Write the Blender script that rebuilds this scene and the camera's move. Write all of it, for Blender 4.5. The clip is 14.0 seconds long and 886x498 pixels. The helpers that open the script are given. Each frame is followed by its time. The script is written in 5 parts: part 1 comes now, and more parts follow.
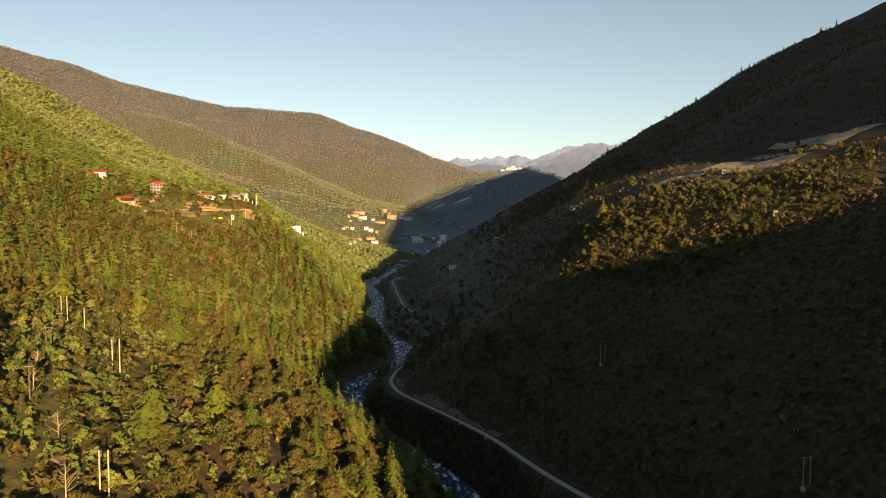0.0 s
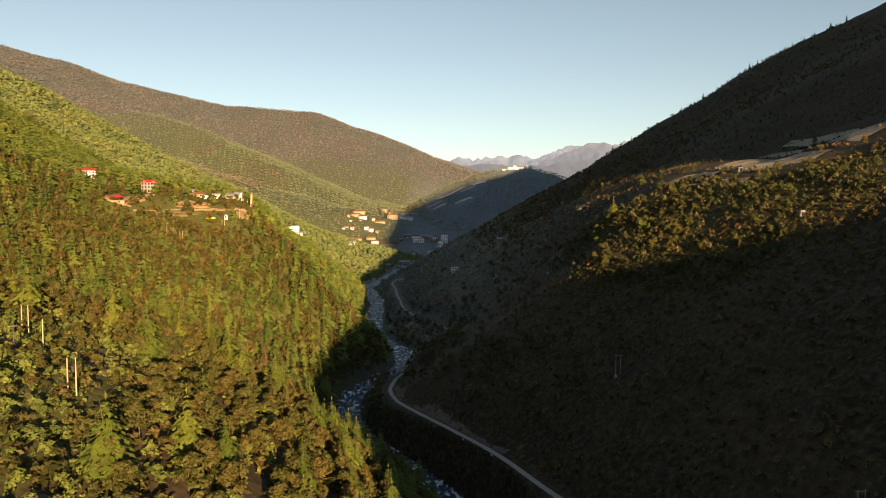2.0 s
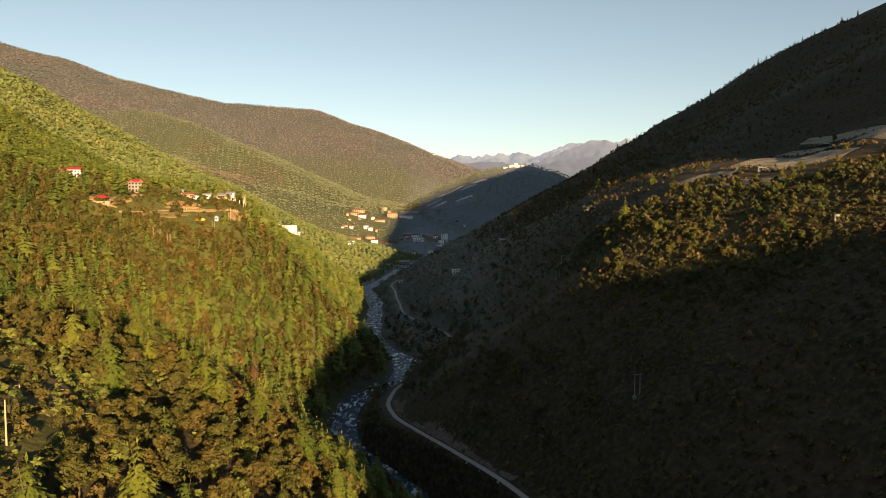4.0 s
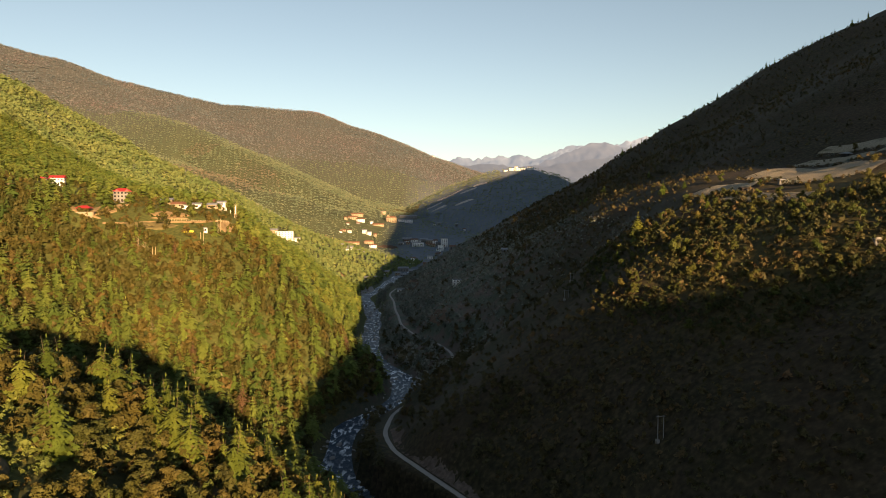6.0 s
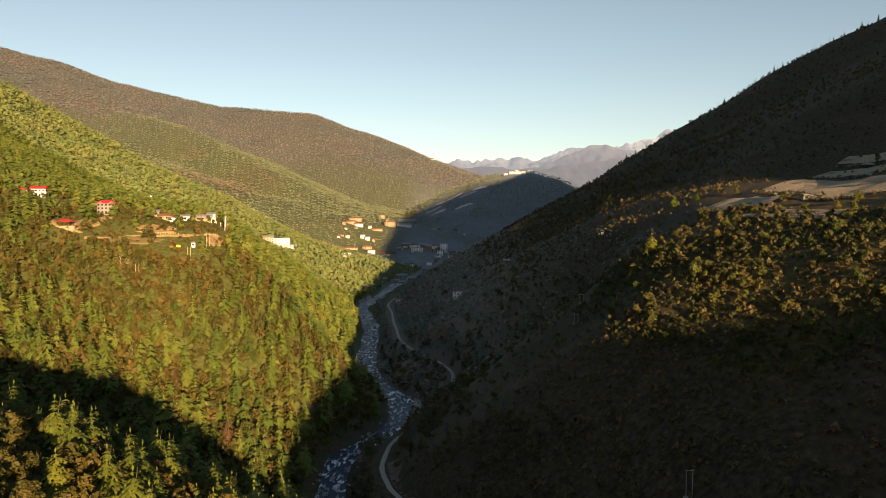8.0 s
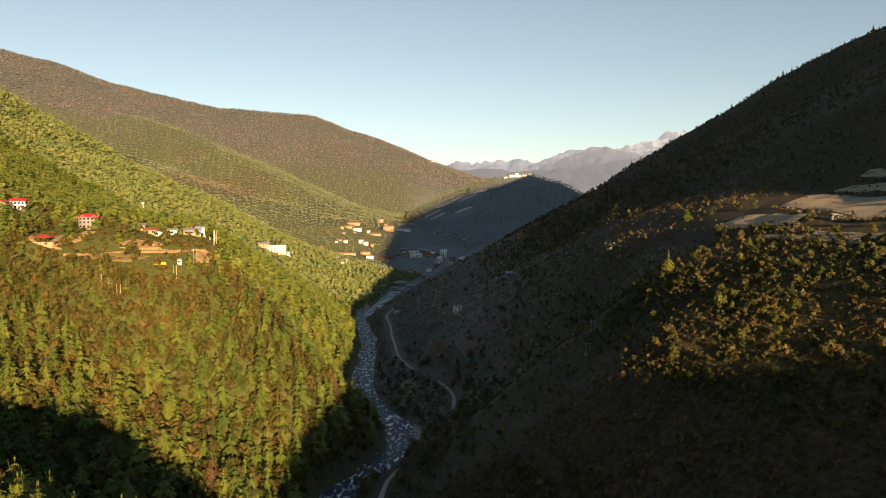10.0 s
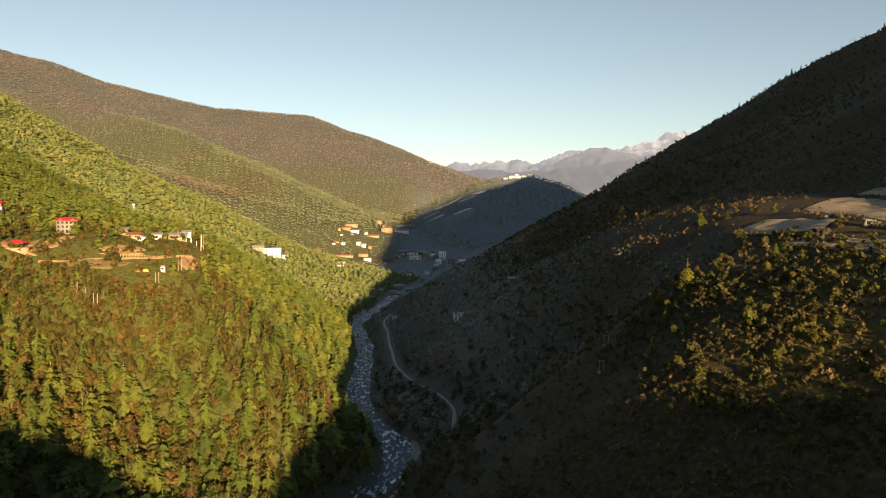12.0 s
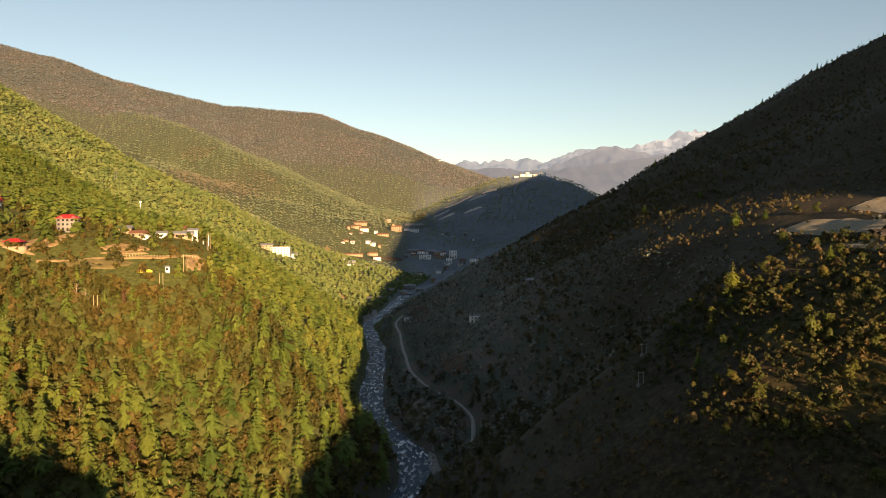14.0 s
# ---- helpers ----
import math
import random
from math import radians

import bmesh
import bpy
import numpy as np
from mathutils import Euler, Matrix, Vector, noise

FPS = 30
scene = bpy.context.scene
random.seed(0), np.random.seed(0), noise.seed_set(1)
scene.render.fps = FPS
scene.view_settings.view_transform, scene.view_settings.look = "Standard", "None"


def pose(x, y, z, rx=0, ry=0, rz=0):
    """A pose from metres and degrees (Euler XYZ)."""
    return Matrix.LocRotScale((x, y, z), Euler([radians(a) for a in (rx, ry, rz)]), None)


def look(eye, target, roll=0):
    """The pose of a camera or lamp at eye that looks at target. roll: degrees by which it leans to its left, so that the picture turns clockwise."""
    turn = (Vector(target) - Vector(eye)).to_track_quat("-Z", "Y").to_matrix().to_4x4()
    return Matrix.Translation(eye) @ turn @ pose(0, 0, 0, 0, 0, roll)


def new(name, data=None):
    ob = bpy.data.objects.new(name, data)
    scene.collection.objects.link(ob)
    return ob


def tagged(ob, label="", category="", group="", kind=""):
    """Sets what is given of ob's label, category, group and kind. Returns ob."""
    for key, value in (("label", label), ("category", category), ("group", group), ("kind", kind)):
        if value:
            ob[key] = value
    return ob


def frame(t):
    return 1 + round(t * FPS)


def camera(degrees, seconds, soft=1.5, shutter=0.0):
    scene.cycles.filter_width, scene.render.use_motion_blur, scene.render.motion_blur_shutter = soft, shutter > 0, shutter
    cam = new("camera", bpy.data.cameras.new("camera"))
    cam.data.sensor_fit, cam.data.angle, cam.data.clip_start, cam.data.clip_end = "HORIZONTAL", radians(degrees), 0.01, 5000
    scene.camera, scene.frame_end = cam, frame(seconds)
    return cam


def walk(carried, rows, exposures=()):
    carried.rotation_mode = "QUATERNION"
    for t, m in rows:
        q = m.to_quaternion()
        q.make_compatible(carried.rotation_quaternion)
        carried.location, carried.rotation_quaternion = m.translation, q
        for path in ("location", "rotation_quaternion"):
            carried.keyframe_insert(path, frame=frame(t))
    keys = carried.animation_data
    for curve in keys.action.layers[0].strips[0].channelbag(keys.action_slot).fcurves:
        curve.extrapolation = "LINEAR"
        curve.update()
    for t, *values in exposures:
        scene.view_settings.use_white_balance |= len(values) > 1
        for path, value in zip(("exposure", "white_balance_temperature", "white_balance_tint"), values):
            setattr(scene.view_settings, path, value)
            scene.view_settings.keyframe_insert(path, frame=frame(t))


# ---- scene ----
cam = camera(65.2, 14.0, soft=0.75)
PATH = [      # seconds, place in metres, turn in degrees
    (0.0, 0.0, 0.0, 125.0, 86.5, 0.001, -0.0),
    (0.5, -0.21, 5.43, 125.03, 86.525, -0.014, 0.022),
    (1.0, -0.43, 11.2, 124.97, 86.554, -0.023, 0.04),
    (1.5, -0.63, 17.23, 124.86, 86.544, -0.022, 0.052),
    (2.0, -0.83, 23.44, 124.75, 86.489, -0.014, 0.068),
    (4.5, -1.82, 57.03, 129.01, 86.273, -0.015, 0.09),
    (5.0, -2.11, 63.81, 130.97, 86.318, -0.049, 0.071),
    (5.5, -2.43, 70.63, 132.89, 86.346, -0.077, 0.055),
    (6.0, -2.74, 77.37, 134.96, 86.394, -0.113, 0.027),
    (6.5, -3.01, 84.09, 137.04, 86.431, -0.134, 0.012),
    (7.0, -3.25, 90.85, 139.21, 86.452, -0.125, -0.006),
    (7.5, -3.46, 97.6, 141.34, 86.475, -0.13, -0.031),
    (8.0, -3.72, 104.38, 143.48, 86.499, -0.121, -0.048),
    (10.5, -5.19, 138.83, 154.76, 86.58, -0.23, -0.147),
    (11.0, -5.4, 145.8, 155.16, 86.624, -0.245, -0.179),
    (11.5, -5.57, 152.77, 155.09, 86.635, -0.244, -0.211),
    (12.0, -5.76, 159.72, 155.27, 86.606, -0.238, -0.236),
    (12.5, -5.92, 166.57, 155.24, 86.613, -0.256, -0.226),
    (13.0, -7.28, 173.07, 155.25, 86.561, -0.29, -0.088),
    (13.5, -9.83, 178.96, 155.13, 86.533, -0.347, 0.167),
    (14.0, -13.24, 184.57, 154.83, 86.494, -0.413, 0.396),
]
walk(cam, [(t, pose(x, y, z, rx, ry, rz)) for t, x, y, z, rx, ry, rz in PATH], [(0.0, 1.88, 7250, 12), (14.0, 1.88, 7250, 12)])

# ---------------------------------------------------------------- light
SUN_AZ, SUN_EL = 158.0, 9.3     # compass degrees from +y, and height
world = bpy.data.worlds.new("sky")
scene.world = world
world.use_nodes = True
wn = world.node_tree.nodes
sky = wn.new("ShaderNodeTexSky")
sky.sky_type = "NISHITA"
sky.sun_disc = False
sky.sun_elevation, sky.sun_rotation = radians(SUN_EL), radians(SUN_AZ)
sky.altitude, sky.air_density, sky.dust_density, sky.ozone_density = 1500, 1.0, 0.4, 1.3
pale = wn.new("ShaderNodeHueSaturation")
pale.inputs["Saturation"].default_value, pale.inputs["Hue"].default_value = 0.80, 0.493
world.node_tree.links.new(sky.outputs[0], pale.inputs["Color"])
world.node_tree.links.new(pale.outputs[0], wn["Background"].inputs[0])
wn["Background"].inputs[1].default_value = 0.044

sun_data = bpy.data.lights.new("sun", "SUN")
sun_data.energy, sun_data.angle, sun_data.color = 4.15, radians(0.6), (1.0, 0.675, 0.37)
sun = new("sun", sun_data)
SUN_DIR = Vector((math.sin(radians(SUN_AZ)) * math.cos(radians(SUN_EL)), math.cos(radians(SUN_AZ)) * math.cos(radians(SUN_EL)), math.sin(radians(SUN_EL))))
sun.matrix_world = look(SUN_DIR * 3000, (0, 0, 0))


# ---------------------------------------------------------------- numbers: noise and curves
def lattice(ix, iy, seed):
    n = (ix.astype(np.int64) * 374761393 + iy.astype(np.int64) * 668265263 + seed * 974634777) & 0x7FFFFFFF
    n = ((n ^ (n >> 13)) * 1274126177) & 0x7FFFFFFF
    return ((n ^ (n >> 16)) & 0xFFFF) / 65535.0


def value_noise(x, y, seed=0):
    """Smooth noise from -1 to 1 over arrays."""
    x, y = np.asarray(x, float), np.asarray(y, float)
    ix, iy = np.floor(x), np.floor(y)
    fx, fy = x - ix, y - iy
    fx, fy = fx * fx * (3 - 2 * fx), fy * fy * (3 - 2 * fy)
    a, b = lattice(ix, iy, seed), lattice(ix + 1, iy, seed)
    c, d = lattice(ix, iy + 1, seed), lattice(ix + 1, iy + 1, seed)
    return 2 * (a + (b - a) * fx + (c - a) * fy + (a - b - c + d) * fx * fy) - 1


def fbm(x, y, size, octaves=4, seed=0, gain=0.5):
    total, amp = 0.0, 1.0
    for o in range(octaves):
        total = total + amp * value_noise(np.asarray(x) / size + 17.3 * o, np.asarray(y) / size - 9.1 * o, seed + o)
        size, amp = size / 2.03, amp * gain
    return total


def ease(v, a, b):
    t = np.clip((np.asarray(v, float) - a) / (b - a), 0, 1)
    return t * t * (3 - 2 * t)


def spline(xs, ys, v):
    """A smooth curve through the knots (monotone where they are)."""
    xs, ys, v = np.asarray(xs, float), np.asarray(ys, float), np.asarray(v, float)
    h = np.diff(xs)
    s = np.diff(ys, axis=0) / (h if ys.ndim == 1 else h[:, None])
    m = np.zeros_like(ys)
    m[0], m[-1] = s[0], s[-1]
    m[1:-1] = np.where(s[:-1] * s[1:] > 0, 2 * s[:-1] * s[1:] / np.where(np.abs(s[:-1] + s[1:]) < 1e-9, 1e-9, s[:-1] + s[1:]), 0)
    i = np.clip(np.searchsorted(xs, v) - 1, 0, len(xs) - 2)
    t = np.clip((v - xs[i]) / h[i], 0, 1)
    hh = h[i]
    if ys.ndim == 2:
        t, hh = t[..., None], hh[..., None]
    return (2 * t**3 - 3 * t**2 + 1) * ys[i] + (t**3 - 2 * t**2 + t) * hh * m[i] + (3 * t**2 - 2 * t**3) * ys[i + 1] + (t**3 - t**2) * hh * m[i + 1]


# ---------------------------------------------------------------- the lie of the land
RIVER_Y = [-1600, -600, -200, 0, 150, 230, 314, 380, 440, 495, 530, 560, 590, 627, 652, 690, 750, 830, 900, 982, 1066, 1126, 1244, 1362, 1500, 1800, 2600, 5200]
RIVER_X = [300, 120, 75, 60, 45, 32, 10, -26, -60, -63, -44, -33, -31, -44, -57, -68, -75, -80, -86, -101, -113, -104, -94, -80, -40, 40, 150, 300]
RIVER_Z = [-60, -40, -26, -20, -15, -13, -11, -9, -7, -4, -2, 0, 0, 1, 1, 1, 2, 2, 3, 3, 4, 4, 5, 6, 10, 36, 60, 120]


def river_x(y):
    return spline(RIVER_Y, RIVER_X, y)


def river_z(y):
    return np.interp(y, RIVER_Y, RIVER_Z)


OFFS = [0, 12, 30, 55, 85, 120, 165, 230, 330, 480, 700, 1100, 1800]
SECTIONS = []      # one cross-section of the valley each: y, heights to the left and to the right of the river


def section(y, left, right):
    z = float(river_z(y))
    SECTIONS.append((y, [z, *left], [z, *right]))


# Outer right-hand heights up to y 250 are unseen, shaped to cast shadow.
section(-1600, [-50, -40, -20, 5, 35, 70, 110, 160, 220, 300, 420, 560], [-45, -30, -5, 25, 60, 105, 165, 240, 330, 440, 560, 700])
section(-600, [-36, -28, -12, 8, 30, 60, 98, 146, 205, 280, 400, 560], [-30, -15, 10, 45, 80, 115, 150, 190, 280, 400, 620, 780])
section(-250, [-24, -18, -6, 13, 37, 67, 103, 146, 199, 262, 380, 560], [-20, 5, 46, 92, 136, 168, 187, 220, 290, 488, 660, 800])
section(-50, [-20, -14, -2, 22, 52, 85, 112, 140, 190, 272, 390, 560], [-10, 20, 66, 104, 126, 142, 166, 204, 264, 475, 660, 800])
section(100, [-12, 0, 22, 50, 74, 88, 103, 130, 187, 273, 400, 560], [-4, 14, 42, 70, 97, 124, 160, 200, 248, 420, 600, 720])
section(180, [-8, 7, 32, 60, 82, 92, 101, 126, 185, 276, 410, 560], [-3, 12, 38, 68, 96, 124, 160, 200, 250, 410, 580, 720])
section(250, [-7, 6, 31, 59, 79, 87, 98, 126, 188, 280, 420, 560], [0, 17, 42, 69, 96, 121, 155, 194, 246, 365, 480, 640])
section(320, [-6, 5, 24, 48, 66, 75, 92, 128, 195, 289, 430, 560], [4, 20, 44, 69, 92, 118, 147, 188, 258, 350, 480, 620])
section(390, [-4, 5, 16, 28, 36, 48, 80, 132, 206, 302, 440, 580], [8, 20, 37, 60, 86, 117, 143, 174, 240, 335, 480, 620])
section(450, [-2, 8, 22, 40, 56, 72, 101, 145, 217, 315, 450, 600], [2, 10, 26, 48, 76, 111, 138, 168, 232, 330, 480, 640])
section(520, [2, 12, 30, 51, 69, 82, 104, 153, 231, 331, 470, 620], [0, 6, 24, 50, 80, 116, 145, 168, 235, 330, 480, 640])
section(590, [4, 16, 38, 66, 94, 112, 127, 160, 230, 330, 470, 640], [1, 5, 19, 46, 80, 120, 151, 174, 245, 340, 490, 660])
section(660, [6, 22, 50, 90, 126, 134, 143, 166, 230, 330, 480, 640], [2, 6, 13, 32, 66, 107, 143, 178, 245, 345, 500, 680])
section(760, [8, 27, 54, 86, 118, 132, 145, 170, 235, 340, 500, 660], [4, 11, 24, 45, 71, 100, 134, 183, 264, 360, 520, 700])
section(880, [8, 25, 46, 70, 92, 110, 128, 160, 240, 350, 520, 680], [6, 14, 26, 45, 66, 91, 128, 190, 262, 372, 540, 720])
section(1000, [8, 20, 36, 56, 76, 94, 112, 150, 230, 345, 520, 690], [5, 13, 22, 42, 62, 84, 120, 176, 258, 372, 540, 720])
section(1150, [5, 7, 15, 29, 47, 68, 92, 138, 215, 335, 520, 690], [6, 14, 28, 46, 66, 90, 130, 185, 277, 402, 560, 720])
section(1270, [6, 7, 14, 26, 43, 64, 92, 143, 218, 337, 524, 694], [7, 13, 23, 38, 55, 76, 113, 169, 255, 362, 480, 620])
section(1400, [7, 8, 12, 22, 38, 60, 92, 150, 222, 340, 530, 700], [9, 12, 18, 26, 34, 44, 62, 95, 150, 220, 320, 450])
section(1700, [22, 22, 23, 24, 25, 26, 28, 45, 80, 150, 300, 460], [34, 36, 38, 40, 44, 50, 58, 75, 110, 160, 240, 350])
section(2050, [50, 52, 55, 60, 70, 80, 92, 110, 140, 200, 300, 440], [50, 52, 54, 58, 62, 68, 78, 95, 120, 160, 230, 330])
section(5200, [125, 125, 126, 128, 130, 133, 138, 145, 160, 190, 240, 300], [125, 125, 126, 128, 130, 133, 138, 145, 160, 190, 240, 300])
SEC_Y = np.array([s[0] for s in SECTIONS], float)
SEC_L = np.array([s[1] for s in SECTIONS], float)
SEC_R = np.array([s[2] for s in SECTIONS], float)


def valley(x, y):
    """The valley between its cross-sections."""
    x, y = np.broadcast_arrays(np.asarray(x, float), np.asarray(y, float))
    d = x - river_x(y)
    i = np.clip(np.searchsorted(SEC_Y, y) - 1, 0, len(SEC_Y) - 2)
    span = SEC_Y[i + 1] - SEC_Y[i]
    t = np.clip((y - SEC_Y[i]) / span, 0, 1)
    j0, j3 = np.maximum(i - 1, 0), np.minimum(i + 2, len(SEC_Y) - 1)
    ad = np.abs(d)
    k = np.clip(np.searchsorted(OFFS, ad) - 1, 0, len(OFFS) - 2)
    off = np.array(OFFS, float)
    u = np.clip((ad - off[k]) / (off[k + 1] - off[k]), 0, 1.4)

    def across(row):
        out = np.zeros(x.shape)
        for table, side in ((SEC_L, d < 0), (SEC_R, d >= 0)):
            a, b = table[row, k], table[row, k + 1]
            km, kp = np.maximum(k - 1, 0), np.minimum(k + 2, len(OFFS) - 1)
            h = off[k + 1] - off[k]
            ma = (b - table[row, km]) / np.maximum(off[k + 1] - off[km], 1) * h
            mb = (table[row, kp] - a) / np.maximum(off[kp] - off[k], 1) * h
            v = (2 * u**3 - 3 * u**2 + 1) * a + (u**3 - 2 * u**2 + u) * ma + (3 * u**2 - 2 * u**3) * b + (u**3 - u**2) * mb
            out = np.where(side, v, out)
        return out

    p0, p1, p2, p3 = across(j0), across(i), across(i + 1), across(j3)
    m1 = (p2 - p0) / np.maximum(SEC_Y[i + 1] - SEC_Y[j0], 1) * span
    m2 = (p3 - p1) / np.maximum(SEC_Y[j3] - SEC_Y[i], 1) * span
    return (2 * t**3 - 3 * t**2 + 1) * p1 + (t**3 - 2 * t**2 + t) * m1 + (3 * t**2 - 2 * t**3) * p2 + (t**3 - t**2) * m2


def ridge(x, y, crest, fall, reach=1.0):
    """A mountain under a crest line of (x, y, z) points, that falls away to both sides."""
    best = np.full(np.shape(x), -1e9)
    for (x0, y0, z0), (x1, y1, z1) in zip(crest, crest[1:]):
        dx, dy = x1 - x0, y1 - y0
        t = np.clip(((x - x0) * dx + (y - y0) * dy) / (dx * dx + dy * dy), 0, 1)
        dist = np.hypot(x - x0 - t * dx, y - y0 - t * dy)
        best = np.maximum(best, z0 + t * (z1 - z0) - fall * (np.sqrt(dist * dist + 900) - 30))
    return best


FAR_RIDGE = [(-3600, 4000, 1250), (-2518, 4000, 1035), (-2199, 4000, 950), (-1881, 4000, 828), (-1561, 4000, 770), (-1239, 4000, 700), (-917, 4000, 678), (-756, 4000, 664), (-530, 3960, 580), (-272, 3900, 470), (-45, 3850, 392), (149, 3800, 322)]
MID_SPUR = [(-1900, 3600, 640), (-1400, 3200, 540), (-1197, 3000, 498), (-1005, 2800, 440), (-757, 2550, 338), (-560, 2350, 244), (-380, 2200, 160), (-235, 2120, 103)]
TOWN_HILL = [(-60, 2520, 134), (73, 2500, 202), (195, 2500, 250), (245, 2500, 262), (296, 2500, 262), (357, 2500, 244), (420, 2520, 200), (560, 2560, 110)]


def dense(points, step):
    p = np.asarray(points, float)
    s = np.r_[0, np.cumsum(np.linalg.norm(np.diff(p, axis=0), axis=1))]
    return spline(s, p, np.arange(0, s[-1], step))


ROAD_PATH = [(150, 60, 34), (110, 150, 26), (75, 212, 20), (54, 251, 17), (41, 279, 16), (23, 324, 15), (4, 360, 14), (-14, 395, 12), (-29, 427, 10.5), (-35, 461, 8.5), (-34, 490, 6.5), (-27, 520, 5.5), (-14, 558, 5), (-2, 590, 6), (4, 618, 8), (5, 645, 10), (-4, 687, 10), (-27, 724, 12), (-38, 752, 13), (-45, 775, 14), (-52, 825, 16), (-57, 861, 16), (-64, 930, 16), (-74, 1006, 16), (-68, 1074, 16)]
ROAD_LINE = dense(ROAD_PATH, 5.0)


def along_road(x, y):
    """The distance to the road's middle, and the road's height there."""
    best, level = np.full(x.shape, 1e9), np.zeros(x.shape)
    for px, py, pz in ROAD_LINE:
        d = np.hypot(x - px, y - py)
        level = np.where(d < best, pz, level)
        best = np.minimum(best, d)
    return best, level


def height(x, y):
    x, y = np.broadcast_arrays(np.asarray(x, float), np.asarray(y, float))
    z = np.atleast_1d(valley(x, y))
    x, y = np.atleast_1d(x), np.atleast_1d(y)
    rough = np.clip(np.abs(x - river_x(y)) - 14, 0, 60) / 60
    z = z + rough * (3.2 * fbm(x, y, 70, 4, 3) + 6 * ease(y, 700, 2200) * fbm(x, y, 260, 3, 8))
    far = y > 1500
    if np.any(far):
        fx, fy = x[far], y[far]
        wob = fbm(fx, fy, 300, 4, 21)
        f = np.maximum(ridge(fx, fy, FAR_RIDGE, 0.40) + 0, ridge(fx, fy, MID_SPUR, 0.45))
        f = np.maximum(f, ridge(fx, fy, TOWN_HILL, 0.52))
        z = z.copy()
        z[far] = np.maximum(z[far], f + 10 * wob)
    near = (np.abs(x - river_x(y)) < 130) & (y > 40) & (y < 1120)
    if np.any(near):
        z = np.array(z)
        dist, level = along_road(x[near], y[near])
        ny = y[near]
        uphill = x[near] > np.interp(ny, ROAD_LINE[:, 1], ROAD_LINE[:, 0])
        graded = level + (z[near] - level) * ease(dist, 3.0, 13.0)
        nose = np.interp(dist, [2.6, 5, 9, 14, 24, 45], [0, 4, 12, 17, 22, 28]) * ease(ny, 468, 502) * (1 - ease(ny, 582, 610)) * uphill
        z[near] = np.where(nose > 0.01, np.maximum(graded, level + nose), graded)
    bed = np.abs(x - river_x(y))
    return np.where((bed < 12.5) & (y < 1540), np.minimum(z, river_z(y) - 1.2 + 0.0085 * bed * bed), z)


def height_at(x, y):
    return float(height(x, y)[0])


# ---------------------------------------------------------------- materials
def material(name, rough=0.9, metal=0.0):
    m = bpy.data.materials.new(name)
    m.use_nodes = True
    nodes, links = m.node_tree.nodes, m.node_tree.links
    b = nodes["Principled BSDF"]
    b.inputs["Roughness"].default_value, b.inputs["Metallic"].default_value = rough, metal
    b.inputs["Specular IOR Level"].default_value = 0.25
    return m, nodes, links, b


def ramp(nodes, links, source, stops):
    r = nodes.new("ShaderNodeValToRGB")
    while len(r.color_ramp.elements) < len(stops):
        r.color_ramp.elements.new(0.5)
    for e, (p, c) in zip(r.color_ramp.elements, stops):
        e.position, e.color = p, (*c, 1)
    links.new(source, r.inputs[0])
    return r.outputs[0]


def noise_of(nodes, links, scale, detail=4, where=None):
    n = nodes.new("ShaderNodeTexNoise")
    n.inputs["Scale"].default_value, n.inputs["Detail"].default_value = scale, detail
    if where is not None:
        links.new(where, n.inputs["Vector"])
    return n.outputs["Fac"]


def mixed(nodes, links, fac, a, b, kind="MIX"):
    n = nodes.new("ShaderNodeMix")
    n.data_type, n.blend_type = "RGBA", kind
    for value, socket in ((fac, n.inputs[0]), (a, n.inputs[6]), (b, n.inputs[7])):
        if isinstance(value, (int, float)):
            socket.default_value = value
        elif isinstance(value, tuple):
            socket.default_value = (*value, 1)
        else:
            links.new(value, socket)
    return n.outputs[2]


def position(nodes):
    return nodes.new("ShaderNodeNewGeometry").outputs["Position"]


def bump(nodes, links, b, source, strength, distance):
    n = nodes.new("ShaderNodeBump")
    n.inputs["Strength"].default_value, n.inputs["Distance"].default_value = strength, distance
    links.new(source, n.inputs["Height"])
    links.new(n.outputs[0], b.inputs["Normal"])


